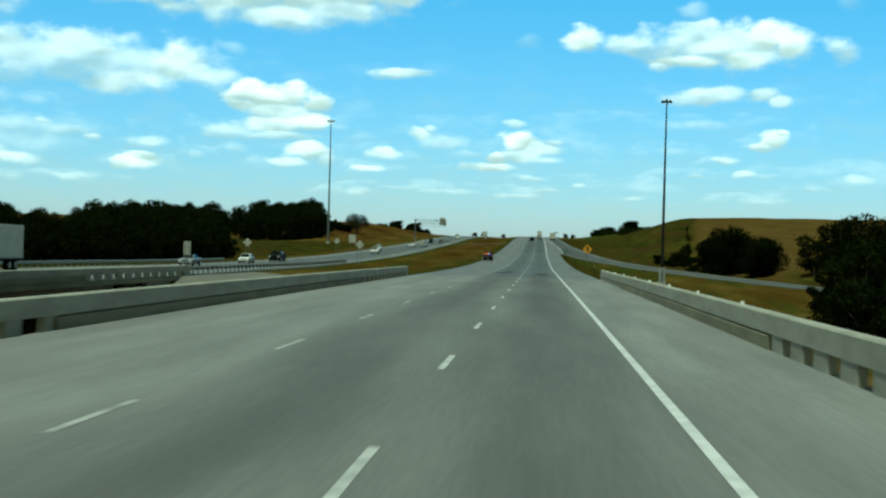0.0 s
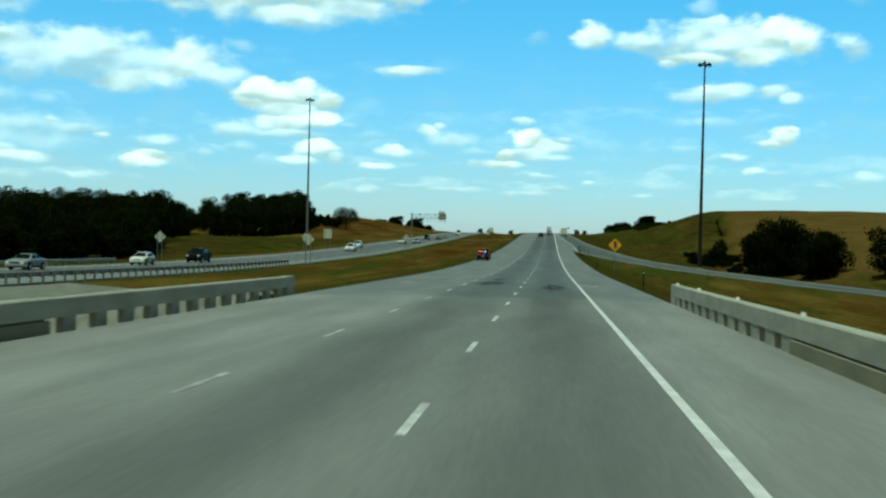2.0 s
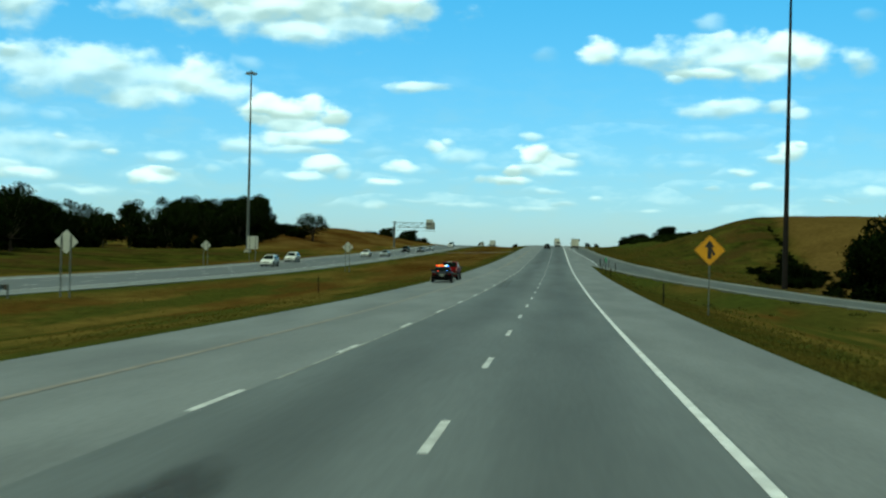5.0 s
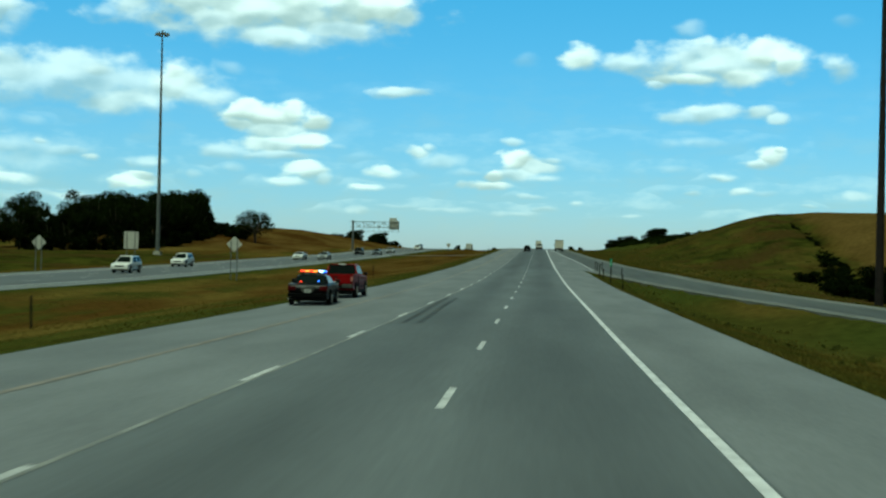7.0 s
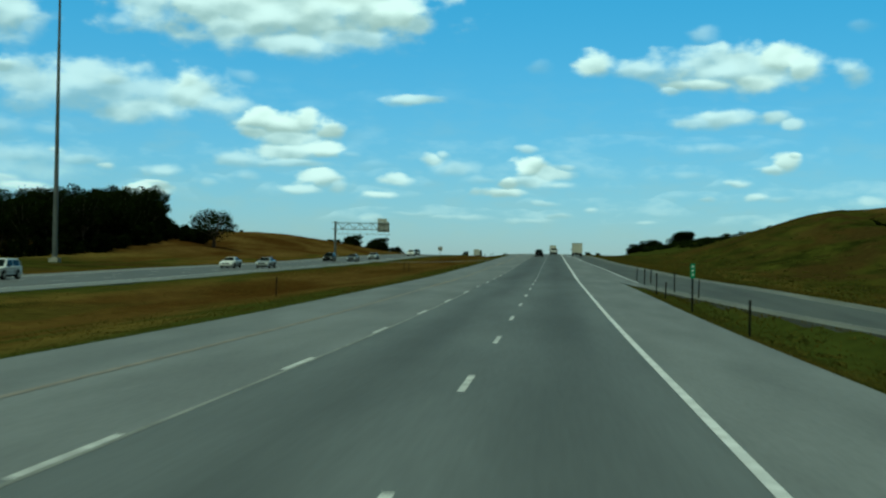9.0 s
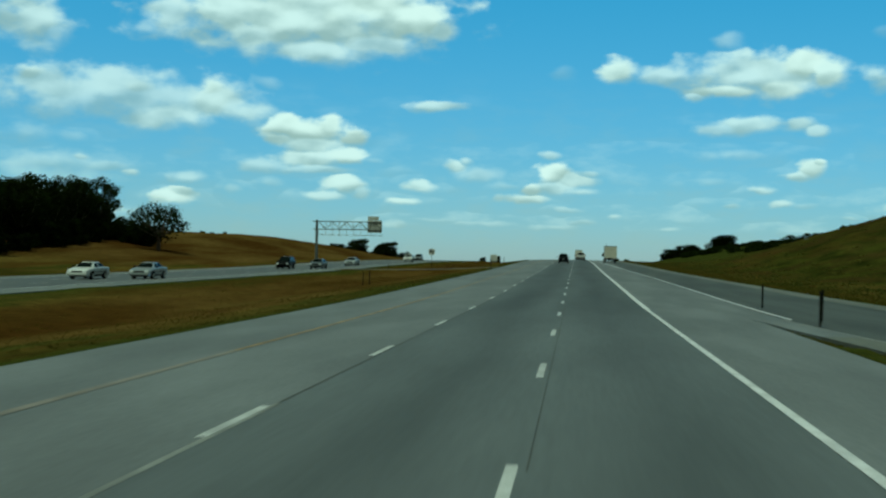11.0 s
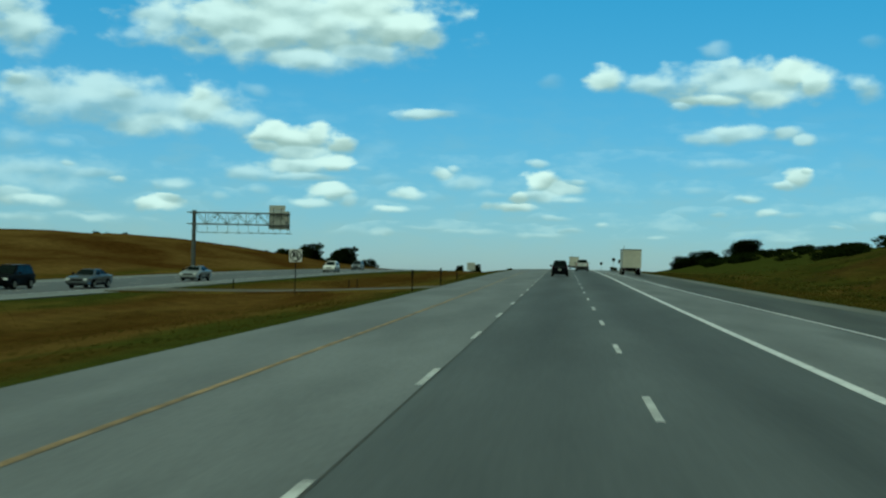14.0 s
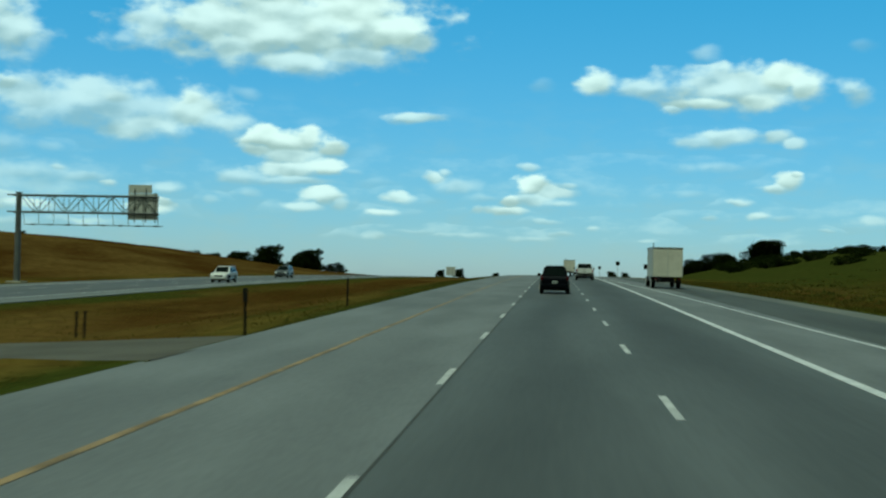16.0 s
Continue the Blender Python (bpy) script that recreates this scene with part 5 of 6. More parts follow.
def vehicle(name, label, category, m, paint, wide, outline, cab, axles, r, group="", tails=None, split=True, bumper=None, rim_mat=None, lamp_z=None, back=(0.09, 0.91, 0.14, 0.86)):
    """A car: a softened body from its side outline, a tapered cab with glass, wheels, lamps, bumpers, mirrors and plate.
    cab: (rear y low, front y low, z low, rear y high, front y high, z high, top inset)."""
    ob = thing(name, label, category, m, group)
    hw = wide / 2
    body = prism(outline, -hw, hw, 0.095, 4)
    for v in body.verts:
        if v.co.z > 0.75:
            v.co.x *= 1 - 0.07 * (v.co.z - 0.75)
        elif v.co.z < 0.58:
            v.co.x *= 1 - 0.16 * (0.58 - v.co.z)
        ends = max(0.0, abs(v.co.y) - (abs(outline[0][0]) - 0.55)) / 0.55
        v.co.x *= 1 - 0.10 * min(1.0, ends) ** 2
    for f in body.faces:
        f.smooth = f.calc_area() < 0.03
    part("body", body, paint, ob)
    yr, yf, z0, tr, tf, z1, ins = cab
    lo, hi = hw - 0.09, hw - ins
    P = {(a, b, c): Vector((s * (hi if c else lo), (tr if c else yr) if b == "r" else (tf if c else yf), z1 if c else z0))
         for a, s in (("l", -1), ("r", 1)) for b in "rf" for c in (0, 1)}
    bm = bmesh.new()
    vs = {k: bm.verts.new(v) for k, v in P.items()}
    for q in ((("l", "r", 0), ("r", "r", 0), ("r", "r", 1), ("l", "r", 1)), (("r", "f", 0), ("l", "f", 0), ("l", "f", 1), ("r", "f", 1)),
              (("r", "r", 0), ("r", "f", 0), ("r", "f", 1), ("r", "r", 1)), (("l", "f", 0), ("l", "r", 0), ("l", "r", 1), ("l", "f", 1)),
              (("l", "r", 1), ("r", "r", 1), ("r", "f", 1), ("l", "f", 1))):
        bm.faces.new([vs[k] for k in q])
    bmesh.ops.recalc_face_normals(bm, faces=bm.faces)
    bmesh.ops.bevel(bm, geom=[e for e in bm.edges if len(e.link_faces) == 2], offset=0.085, segments=4, affect="EDGES")
    for v in bm.verts:
        if v.co.z > z1 - 0.05:
            v.co.z += 0.035 * (1 - (v.co.x / hi) ** 2)
    for f in bm.faces:
        f.smooth = f.calc_area() < 0.03
    part("cabin", bm, paint, ob)
    quad = lambda *k: [P[i] for i in k]
    rise = z1 - z0
    pane(ob, "rear_window", quad(("l", "r", 0), ("r", "r", 0), ("r", "r", 1), ("l", "r", 1)), (0, -rise, tr - yr), back)
    pane(ob, "windscreen", quad(("r", "f", 0), ("l", "f", 0), ("l", "f", 1), ("r", "f", 1)), (0, rise, yf - tf), (0.07, 0.93, 0.08, 0.90))
    for a, s in (("l", -1), ("r", 1)):
        q = quad((a, "r", 0), (a, "f", 0), (a, "f", 1), (a, "r", 1))
        out = (s * rise, 0, lo - hi)
        for u in (((0.09, 0.50), (0.54, 0.91)) if split else ((0.10, 0.90),)):
            pane(ob, "side_window", q, out, (*u, 0.12, 0.86))
    y0, y1 = min(p[0] for p in outline), max(p[0] for p in outline)
    tz = lamp_z or z0 - 0.16
    for s in (-1, 1):
        lo_, hi_ = tails or ((0.62, tz - 0.10), (0.90, tz + 0.09))
        xs = sorted((s * lo_[0] * hw, s * hi_[0] * hw))
        part("tail_lamp", boxed((xs[0], y0 - 0.025, lo_[1]), (xs[1], y0 + 0.12, hi_[1]), 0.02), TAIL, ob, "red tail lamp")
        part("headlamp", boxed((min(s * 0.58 * hw, s * 0.9 * hw), y1 - 0.16, tz - 0.22), (max(s * 0.58 * hw, s * 0.9 * hw), y1 + 0.012, tz - 0.06), 0.02), HEAD, ob, "clear headlamp")
        part("mirror", boxed((min(s * hw, s * (hw + 0.20)), yf - 0.55, z0 + 0.02), (max(s * hw, s * (hw + 0.20)), yf - 0.42, z0 + 0.20), 0.03), TRIM, ob, "black door mirror")
        for k in range(2):
            y = (yr + yf) / 2 + (0.35 if k else -0.55)
            part("door_handle", boxed((min(s * hw, s * (hw + 0.012)), y, z0 - 0.14), (max(s * hw, s * (hw + 0.012)), y + 0.18, z0 - 0.11), 0.004), TRIM, ob)
        for y in axles:
            arch = rod(bmesh.new(), (s * (hw - 0.16), y, r + 0.02), (s * (hw - 0.012), y, r + 0.02), r * 1.16, seg=24)
            part("wheel_arch", arch, TRIM, ob)
            wheel(ob, s * (hw - 0.10), y, r, rim_mat=rim_mat)
    for s in (-1, 1):
        flank = lambda x0, x1: (min(s * x0, s * x1), max(s * x0, s * x1))
        for y in (yr + 0.28, (yr + yf) / 2 - 0.08, yf - 0.15):
            a, b = flank(hw - 0.02, hw + 0.002)
            part("door_seam", boxed((a, y - 0.008, 0.46), (b, y + 0.008, 0.80)), TRIM, ob)
        a, b = flank(hw - 0.05, hw + 0.004)
        part("side_moulding", boxed((a, axles[1] + r * 1.3, 0.60), (b, axles[0] - r * 1.3, 0.65), 0.01), TRIM, ob)
        part("sill", boxed((min(s * (hw - 0.12), s * (hw - 0.03)), axles[1] + r * 1.2, 0.30), (max(s * (hw - 0.12), s * (hw - 0.03)), axles[0] - r * 1.2, 0.42), 0.02), TRIM, ob, "dark sill")
    part("underbody", boxed((-hw + 0.18, y0 + 0.25, 0.22), (hw - 0.18, y1 - 0.25, 0.46), 0.03), TRIM, ob, "black underside")
    part("wiper", rod(bmesh.new(), (-0.3, yf + 0.02, z0 + 0.05), (0.25, yf - 0.02, z0 + 0.08), 0.012, seg=5), TRIM, ob)
    part("grille", boxed((-0.5 * hw, y1 - 0.1, tz - 0.28), (0.5 * hw, y1 + 0.010, tz - 0.10), 0.015), TRIM, ob, "dark grille")
    zb = min(p[1] for p in outline) + 0.12
    part("rear_bumper", boxed((-hw * 0.93, y0 - 0.05, zb), (hw * 0.93, y0 + 0.12, zb + 0.2), 0.04), bumper or paint, ob)
    part("front_bumper", boxed((-hw * 0.93, y1 - 0.12, zb), (hw * 0.93, y1 + 0.05, zb + 0.2), 0.04), bumper or paint, ob)
    pl = part("number_plate", boxed((-0.15, y0 - 0.066, zb + 0.24), (0.15, y0 - 0.052, zb + 0.39), 0.004), PLATE, ob, "pale plate")
    part("plate_bar", boxed((-0.10, y0 - 0.070, zb + 0.29), (0.10, y0 - 0.0665, zb + 0.34)), TRIM, pl, "dark bar")
    return ob


SEDAN = [(-2.62, 0.36), (-2.66, 0.80), (-2.52, 1.00), (-1.70, 1.04), (1.05, 1.00), (2.25, 0.86), (2.60, 0.70), (2.64, 0.40), (2.40, 0.26), (-2.40, 0.28)]
SEDAN_CAB = (-1.92, 1.25, 0.99, -1.02, 0.30, 1.45, 0.36)
SUV = [(-2.36, 0.42), (-2.40, 0.95), (-2.30, 1.10), (1.00, 1.08), (2.10, 0.98), (2.36, 0.80), (2.38, 0.45), (2.10, 0.30), (-2.10, 0.32)]
SUV_CAB = (-2.28, 1.22, 1.05, -2.02, 0.30, 1.74, 0.28)
PICKUP = [(-2.92, 0.62), (-2.95, 1.22), (-2.90, 1.27), (-1.10, 1.27), (1.15, 1.24), (2.60, 1.16), (2.90, 1.00), (2.93, 0.55), (2.60, 0.42), (-2.70, 0.46)]
PICKUP_CAB = (-1.12, 1.42, 1.22, -0.92, 0.55, 1.87, 0.24)
HATCH = [(-2.1, 0.38), (-2.15, 0.90), (-2.05, 1.0), (0.95, 0.98), (1.85, 0.86), (2.12, 0.70), (2.14, 0.40), (1.9, 0.27), (-1.9, 0.30)]
HATCH_CAB = (-2.02, 1.15, 0.96, -1.5, 0.25, 1.50, 0.30)


def on_road(x, y, turn=0.0, z=None):
    if z is None:
        z = (road_top(x, y) if x > -20 else opp_top(x, y)) + 0.004
    slope = math.degrees(math.atan((road_z(y + 2) - road_z(y - 2)) / 4)) * (1 if abs(turn) < 90 else -1)
    return pose(x, y, z, slope, 0, turn)


# police car with its light bar on
cop = vehicle("police_car", "black police sedan on the shoulder with red and blue lights on", "car", on_road(-10.75, 256.9, 4) @ Matrix.Diagonal((0.95, 1, 0.94, 1)), C_BLACK, 1.98, SEDAN, SEDAN_CAB, (1.42, -1.48), 0.34, tails=((0.56, 0.72), (0.93, 0.92)))
L_RED, L_BLUE, L_WHITE = lamp_material("red_beacon", (1.0, 0.04, 0.02), 4), lamp_material("blue_beacon", (0.05, 0.15, 1.0), 7), lamp_material("white_blue_beacon", (0.55, 0.7, 1.0), 8)
L_AMBER = lamp_material("amber_beacon", (1.0, 0.30, 0.05), 3.5)
bar = part("light_bar", boxed((-0.62, -0.52, 1.50), (0.62, -0.24, 1.56), 0.02), TRIM, cop, "black roof light bar")
for x0, x1, mt in ((-0.62, -0.42, L_RED), (-0.38, -0.22, L_AMBER), (-0.20, -0.02, L_RED), (0.02, 0.18, L_AMBER), (0.20, 0.26, TRIM), (0.28, 0.46, L_WHITE), (0.48, 0.62, L_BLUE)):
    part("beacon", boxed((x0, -0.53, 1.565), (x1, -0.23, 1.625), 0.015), mt, bar, "lit beacon" if mt is not TRIM else "dark beacon")
for x in (-0.5, 0.5):
    part("bar_foot", boxed((x - 0.05, -0.45, 1.42), (x + 0.05, -0.31, 1.51)), TRIM, bar)
part("deck_lamp", boxed((-0.48, -1.86, 1.09), (-0.43, -1.83, 1.15), 0.01), L_RED, cop, "red window lamp")
part("deck_lamp", boxed((0.38, -1.84, 1.11), (0.44, -1.81, 1.17), 0.01), L_BLUE, cop, "blue window lamp")
part("push_bar", rod(rod(rod(bmesh.new(), (-0.35, 2.78, 0.35), (-0.35, 2.78, 0.85), 0.03), (0.35, 2.78, 0.35), (0.35, 2.78, 0.85), 0.03), (-0.5, 2.78, 0.6), (0.5, 2.78, 0.6), 0.03), TRIM, cop)
for y0, y1, z0 in ((-0.55, -0.15, 0.84), (-0.10, 0.22, 0.84), (0.28, 0.72, 0.84), (-1.75, -1.35, 0.86)):
    for sd in (-1, 1):
        part("lettering_bar", boxed((min(sd * 0.95, sd * 0.992), y0, z0), (max(sd * 0.95, sd * 0.992), y1, z0 + 0.07), 0.004), GREY_DULL, cop, "pale door lettering bar")
for x0, x1 in ((-0.12, 0.10), (0.14, 0.36)):
    part("lettering_bar", boxed((x0, -2.672, 0.905), (x1, -2.64, 0.945), 0.003), GREY_DULL, cop, "pale boot lettering bar")
panel = plate_mesh([(-0.33, 0.12), (0.33, 0.12), (0.23, -0.08), (-0.23, -0.08)], 0.02)
part("plate_panel", panel, CHROME, cop, "pale trapezoid panel round the plate").location = (0, -2.655, 0.72)
part("lid_seam", boxed((-0.86, -2.668, 0.885), (0.86, -2.64, 0.895)), TRIM, cop)
part("aerial", rod(bmesh.new(), (0.25, -1.75, 1.02), (0.25, -1.80, 1.62), 0.008, 0.004, 5), TRIM, cop)
part("spot_lamp", rod(bmesh.new(), (-0.92, 0.98, 1.12), (-0.92, 1.10, 1.14), 0.06, 0.08, 10), TRIM, cop)


def pickup(name, label, m, paint, group=""):
    ob = vehicle(name, label, "pickup truck", m, paint, 2.02, PICKUP, PICKUP_CAB, (1.85, -1.80), 0.41, group, tails=((0.80, 0.92), (0.97, 1.22)), bumper=TRIM, back=(0.04, 0.96, 0.06, 0.96))
    part("bed_floor", boxed((-0.80, -2.82, 1.262), (0.80, -1.22, 1.278)), TRIM, ob, "dark open load bed")
    for s in (-1, 1):
        part("bed_rail", boxed((min(s * 0.80, s * 0.96), -2.92, 1.25), (max(s * 0.80, s * 0.96), -1.15, 1.34), 0.02), paint, ob)
    for s in (-1, 1):
        part("bed_seam", boxed((min(s * 0.97, s * 1.012), -1.13, 0.55), (max(s * 0.97, s * 1.012), -1.10, 1.22)), TRIM, ob)
    part("tailgate", boxed((-0.80, -2.985, 0.82), (0.80, -2.90, 1.34), 0.025), paint, ob)
    part("tailgate_handle", boxed((-0.12, -2.996, 1.16), (0.12, -2.98, 1.21), 0.005), TRIM, ob)
    part("tailgate_badge", boxed((-0.06, -2.994, 1.04), (0.06, -2.98, 1.09), 0.008), CHROME, ob, "small pale oval badge")
    part("brake_lamp", boxed((-0.2, -0.93, 1.845), (0.2, -0.88, 1.895), 0.01), HEAD, ob)
    for s in (-1, 1):
        part("bumper_end", boxed((min(s * 0.36, s * 0.96), -3.04, 0.60), (max(s * 0.36, s * 0.96), -2.98, 0.79), 0.02), CHROME, ob, "dull chrome bumper end")
        part("lamp_lens", boxed((min(s * 0.83, s * 0.95), -2.995, 0.96), (max(s * 0.83, s * 0.95), -2.965, 1.20), 0.01), LENS, ob, "pale red inner lens")
    part("tow_hitch", rod(boxed((-0.05, -3.10, 0.46), (0.05, -2.8, 0.54), 0.01), (0, -3.06, 0.54), (0, -3.06, 0.62), 0.03), TRIM, ob)
    return ob


pickup("pickup_truck", "deep red pickup truck stopped on the shoulder before the police car", on_road(-10.9, 266.9, 0.5) @ Matrix.Diagonal((0.93, 1, 0.94, 1)), C_RED)

# traffic ahead
suv = vehicle("sport_utility_car", "black sport utility car in the middle lane", "car", on_road(-3.58, 549.4), C_NAVY, 1.82, SUV, SUV_CAB, (1.40, -1.38), 0.36, tails=((0.80, 0.86), (0.97, 1.16)))
pickup("pickup_truck", "white pickup truck in the outer lane", on_road(-0.2, 615), C_WHITE)


def box_truck(name, label, m, long=7.2, high=3.35, wide=2.45):
    ob = thing(name, label, "truck", m)
    h = wide / 2
    cargo = boxed((-h, -long / 2, 0.95), (h, long / 2 - 1.9, high), 0.03)
    cb = part("cargo_box", cargo, BOX_W, ob, "off-white cargo box")
    y0 = -long / 2
    for x in (-h + 0.04, 0.0, h - 0.04):
        part("door_post", boxed((x - 0.035, y0 - 0.03, 1.0), (x + 0.035, y0 - 0.001, high - 0.05)), SIGN_BACK, cb)
    part("roof_cap", boxed((-h - 0.02, y0 - 0.035, high - 0.06), (h + 0.02, long / 2 - 1.88, high + 0.03), 0.015), GALV, cb)
    cabin = prism([(long / 2 - 1.85, 0.55), (long / 2 - 1.85, 2.35), (long / 2 - 1.0, 2.35), (long / 2 - 0.45, 1.55), (long / 2 + 0.35, 1.35), (long / 2 + 0.4, 0.55)], -1.0, 1.0, 0.08, 2)
    part("cab", cabin, C_WHITE, ob)
    for s in (-1, 1):
        part("side_window", boxed((min(s * 1.0, s * 1.008), long / 2 - 1.6, 1.55), (max(s * 1.0, s * 1.008), long / 2 - 0.75, 2.15), 0.003), GLASS, ob)
        part("mirror", boxed((min(s * 1.1, s * 1.42), long / 2 - 0.75, 1.5), (max(s * 1.1, s * 1.42), long / 2 - 0.66, 1.95), 0.03), TRIM, ob)
        part("tail_lamp", boxed((s * 0.95 - 0.1, y0 - 0.03, 0.72), (s * 0.95 + 0.1, y0 + 0.05, 0.84), 0.01), TAIL, ob)
        for y in (-long / 2 + 1.6, long / 2 - 0.6):
            wheel(ob, s * (h - 0.18), y, 0.46, 0.3)
    part("windscreen", boxed((-0.85, long / 2 - 0.78, 1.62), (0.85, long / 2 - 0.70, 2.2), 0.01), GLASS, ob)
    part("chassis", boxed((-0.5, y0 + 0.1, 0.60), (0.5, long / 2, 0.93), 0.02), TRIM, ob, "black chassis rails")
    part("underrun_bar", boxed((-h + 0.1, y0 - 0.02, 0.5), (h - 0.1, y0 + 0.08, 0.64), 0.02), TRIM, ob)
    part("aerial", rod(bmesh.new(), (-h + 0.5, long / 2 - 2.1, high), (-h + 0.5, long / 2 - 2.1, high + 0.45), 0.03), TRIM, ob)
    return ob


box_truck("box_truck", "off-white box truck on the entrance ramp", on_road(5.6, 577, 0.6, road_z(577) - 0.03))
box_truck("box_truck", "white box truck far ahead in the outer lane", on_road(-0.5, 745), 8.0)

# oncoming traffic
LANES = (-39.4, -43.0, -46.6)
GROUP = "oncoming traffic"


def oncoming(kind, x, y, paint, label):
    m = on_road(x, y, 180)
    if kind == "suv":
        vehicle("sport_utility_car", label, "car", m, paint, 1.92, SUV, SUV_CAB, (1.40, -1.38), 0.37, GROUP)
    elif kind == "hatch":
        vehicle("hatchback_car", label, "car", m, paint, 1.80, HATCH, HATCH_CAB, (1.30, -1.28), 0.32, GROUP)
    elif kind == "pickup":
        pickup("pickup_truck", label, m, paint, GROUP)
    else:
        vehicle("sedan_car", label, "car", m, paint, 1.86, SEDAN, SEDAN_CAB, (1.42, -1.48), 0.33, GROUP)


oncoming("sedan", -47.2, 167, C_SILVER, "silver sedan on the opposite bridge approach")
oncoming("hatch", -47.0, 199, C_WHITE, "white hatchback beside the guardrail")
oncoming("pickup", -46.6, 221, C_NAVY, "dark blue pickup truck beside the guardrail")
oncoming("suv", LANES[1], 327, C_WHITE, "white sport utility car on the opposite carriageway")
oncoming("suv", LANES[2], 360, C_WHITE, "white sport utility car near the grey mast")
oncoming("sedan", LANES[1], 422, C_WHITE, "white sedan on the opposite carriageway")
oncoming("sedan", LANES[0], 427, C_SILVER, "silver sedan on the opposite carriageway")
oncoming("suv", LANES[1], 496, C_BLACK, "black sport utility car by the crossover")
oncoming("sedan", LANES[0], 502, C_GREY, "dark grey sedan by the crossover")
oncoming("sedan", LANES[0], 530, C_SILVER, "silver sedan beyond the crossover")
oncoming("suv", LANES[0], 603, C_WHITE, "white sport utility car below the gantry")
oncoming("suv", LANES[1], 650, C_GREY, "dark sport utility car near the crest")

# a long trailer on the opposite bridge
ob = thing("semi_trailer", "long white semi-trailer on the opposite bridge", "trailer", on_road(-48.6, 103.9, 180))
body = part("cargo_box", boxed((-1.3, -8.1, 1.12), (1.3, 8.1, 4.1), 0.04), BOX_W, ob, "white cargo box")
part("side_rail", boxed((-1.32, -8.1, 1.08), (-1.301, 8.1, 1.22)), GALV, body)
part("side_rail", boxed((1.301, -8.1, 1.08), (1.32, 8.1, 1.22)), GALV, body)
part("chassis", boxed((-0.55, -7.9, 0.82), (0.55, 5.5, 1.10), 0.02), TRIM, ob)
for s in (-1, 1):
    for y in (-6.6, -5.3):
        wheel(ob, s * 1.02, y, 0.5, 0.5)
    part("landing_leg", boxed((s * 0.8 - 0.07, 4.2, 0.05), (s * 0.8 + 0.07, 4.4, 1.1), 0.01), TRIM, ob)


# ---- trees, shrubs and grass ----
rng = np.random.default_rng(7)


def crown_mesh(name, blobs, count, leaf, mat):
    """Many small leaf sprays on the shells of several clumps. blobs: (x, y, z, radius, flatness)."""
    vol = np.array([b[3] ** 2 for b in blobs])
    pick = rng.choice(len(blobs), count, p=vol / vol.sum())
    B = np.array(blobs)[pick]
    d = rng.normal(size=(count, 3))
    d /= np.linalg.norm(d, axis=1, keepdims=True)
    rad = B[:, 3] * (0.55 + 0.5 * rng.random(count) ** 0.6) * (0.82 + 0.3 * rng.random(count) + 0.35 * rng.random(count) ** 6)
    c = B[:, :3] + d * rad[:, None] * np.stack([np.ones(count), np.ones(count), B[:, 4]], 1)
    a = rng.normal(size=(count, 3))
    a /= np.linalg.norm(a, axis=1, keepdims=True)
    b = np.cross(a, d + 0.6 * rng.normal(size=(count, 3)))
    b /= np.linalg.norm(b, axis=1, keepdims=True) + 1e-9
    s = leaf * (0.5 + rng.random(count))[:, None]
    V = np.stack([c - a * s, c + b * s * 0.62, c + a * s, c - b * s * 0.62], 1).reshape(-1, 3)
    F = [(4 * i, 4 * i + 1, 4 * i + 2, 4 * i + 3) for i in range(count)]
    me = bpy.data.meshes.new(name)
    me.from_pydata(V.tolist(), [], F)
    me.materials.append(mat)
    return me


def tree(name, label, tall, spread, lobes, count, leaf, mat, low=0.35, trunk=0.22, group="", category="tree"):
    """A tapered trunk with limbs that reach into the clumps of its crown."""
    ob = thing(name, label, category, None, group)
    blobs = []
    for k in range(lobes):
        a = math.tau * k / lobes * 2.4 + rng.random()
        u = (k + 0.5) / lobes
        rr = spread * math.sqrt(rng.random() * 0.8 + 0.05) * (0.95 - 0.5 * abs(u - 0.4))
        z = tall * (low + (0.90 - low) * u)
        blobs.append((rr * math.cos(a), rr * math.sin(a), z, spread * (0.30 + 0.22 * rng.random()), 0.72))
    bm = bmesh.new()
    knee = Vector((0.03 * tall * rng.normal() * 0.5, 0.03 * tall * rng.normal() * 0.5, tall * max(0.22, low * 0.8)))
    rod(bm, (0, 0, -0.5), knee, trunk * 1.25, trunk * 0.85, 9)
    for bx, by, bz, br, _ in blobs:
        mid = Vector((bx * 0.45, by * 0.45, (knee.z + bz) / 2))
        rod(bm, knee, mid, trunk * 0.5, trunk * 0.3, 6)
        rod(bm, mid, (bx, by, bz), trunk * 0.3, trunk * 0.08, 5)
        rod(bm, mid, (bx * 1.2 + rng.normal() * 0.3, by * 1.2, bz + br * 0.6), trunk * 0.2, trunk * 0.04, 5)
    part("trunk", bm, BARK, ob)
    crown = new("crown", crown_mesh("crown", blobs, count, leaf, mat))
    crown.parent = ob
    return ob


def plant(ob, x, y, size=1.0, turn=None, wide=1.0, sink=0.1):
    """A copy of a tree, at a place on the ground."""
    m = pose(x, y, ground_z(x, y) - sink, 0, 0, rng.uniform(0, 360) if turn is None else turn)
    ob.scale = (size * wide, size * wide, size)
    c = copy_thing(ob, m)
    ob.scale = (1, 1, 1)
    return c


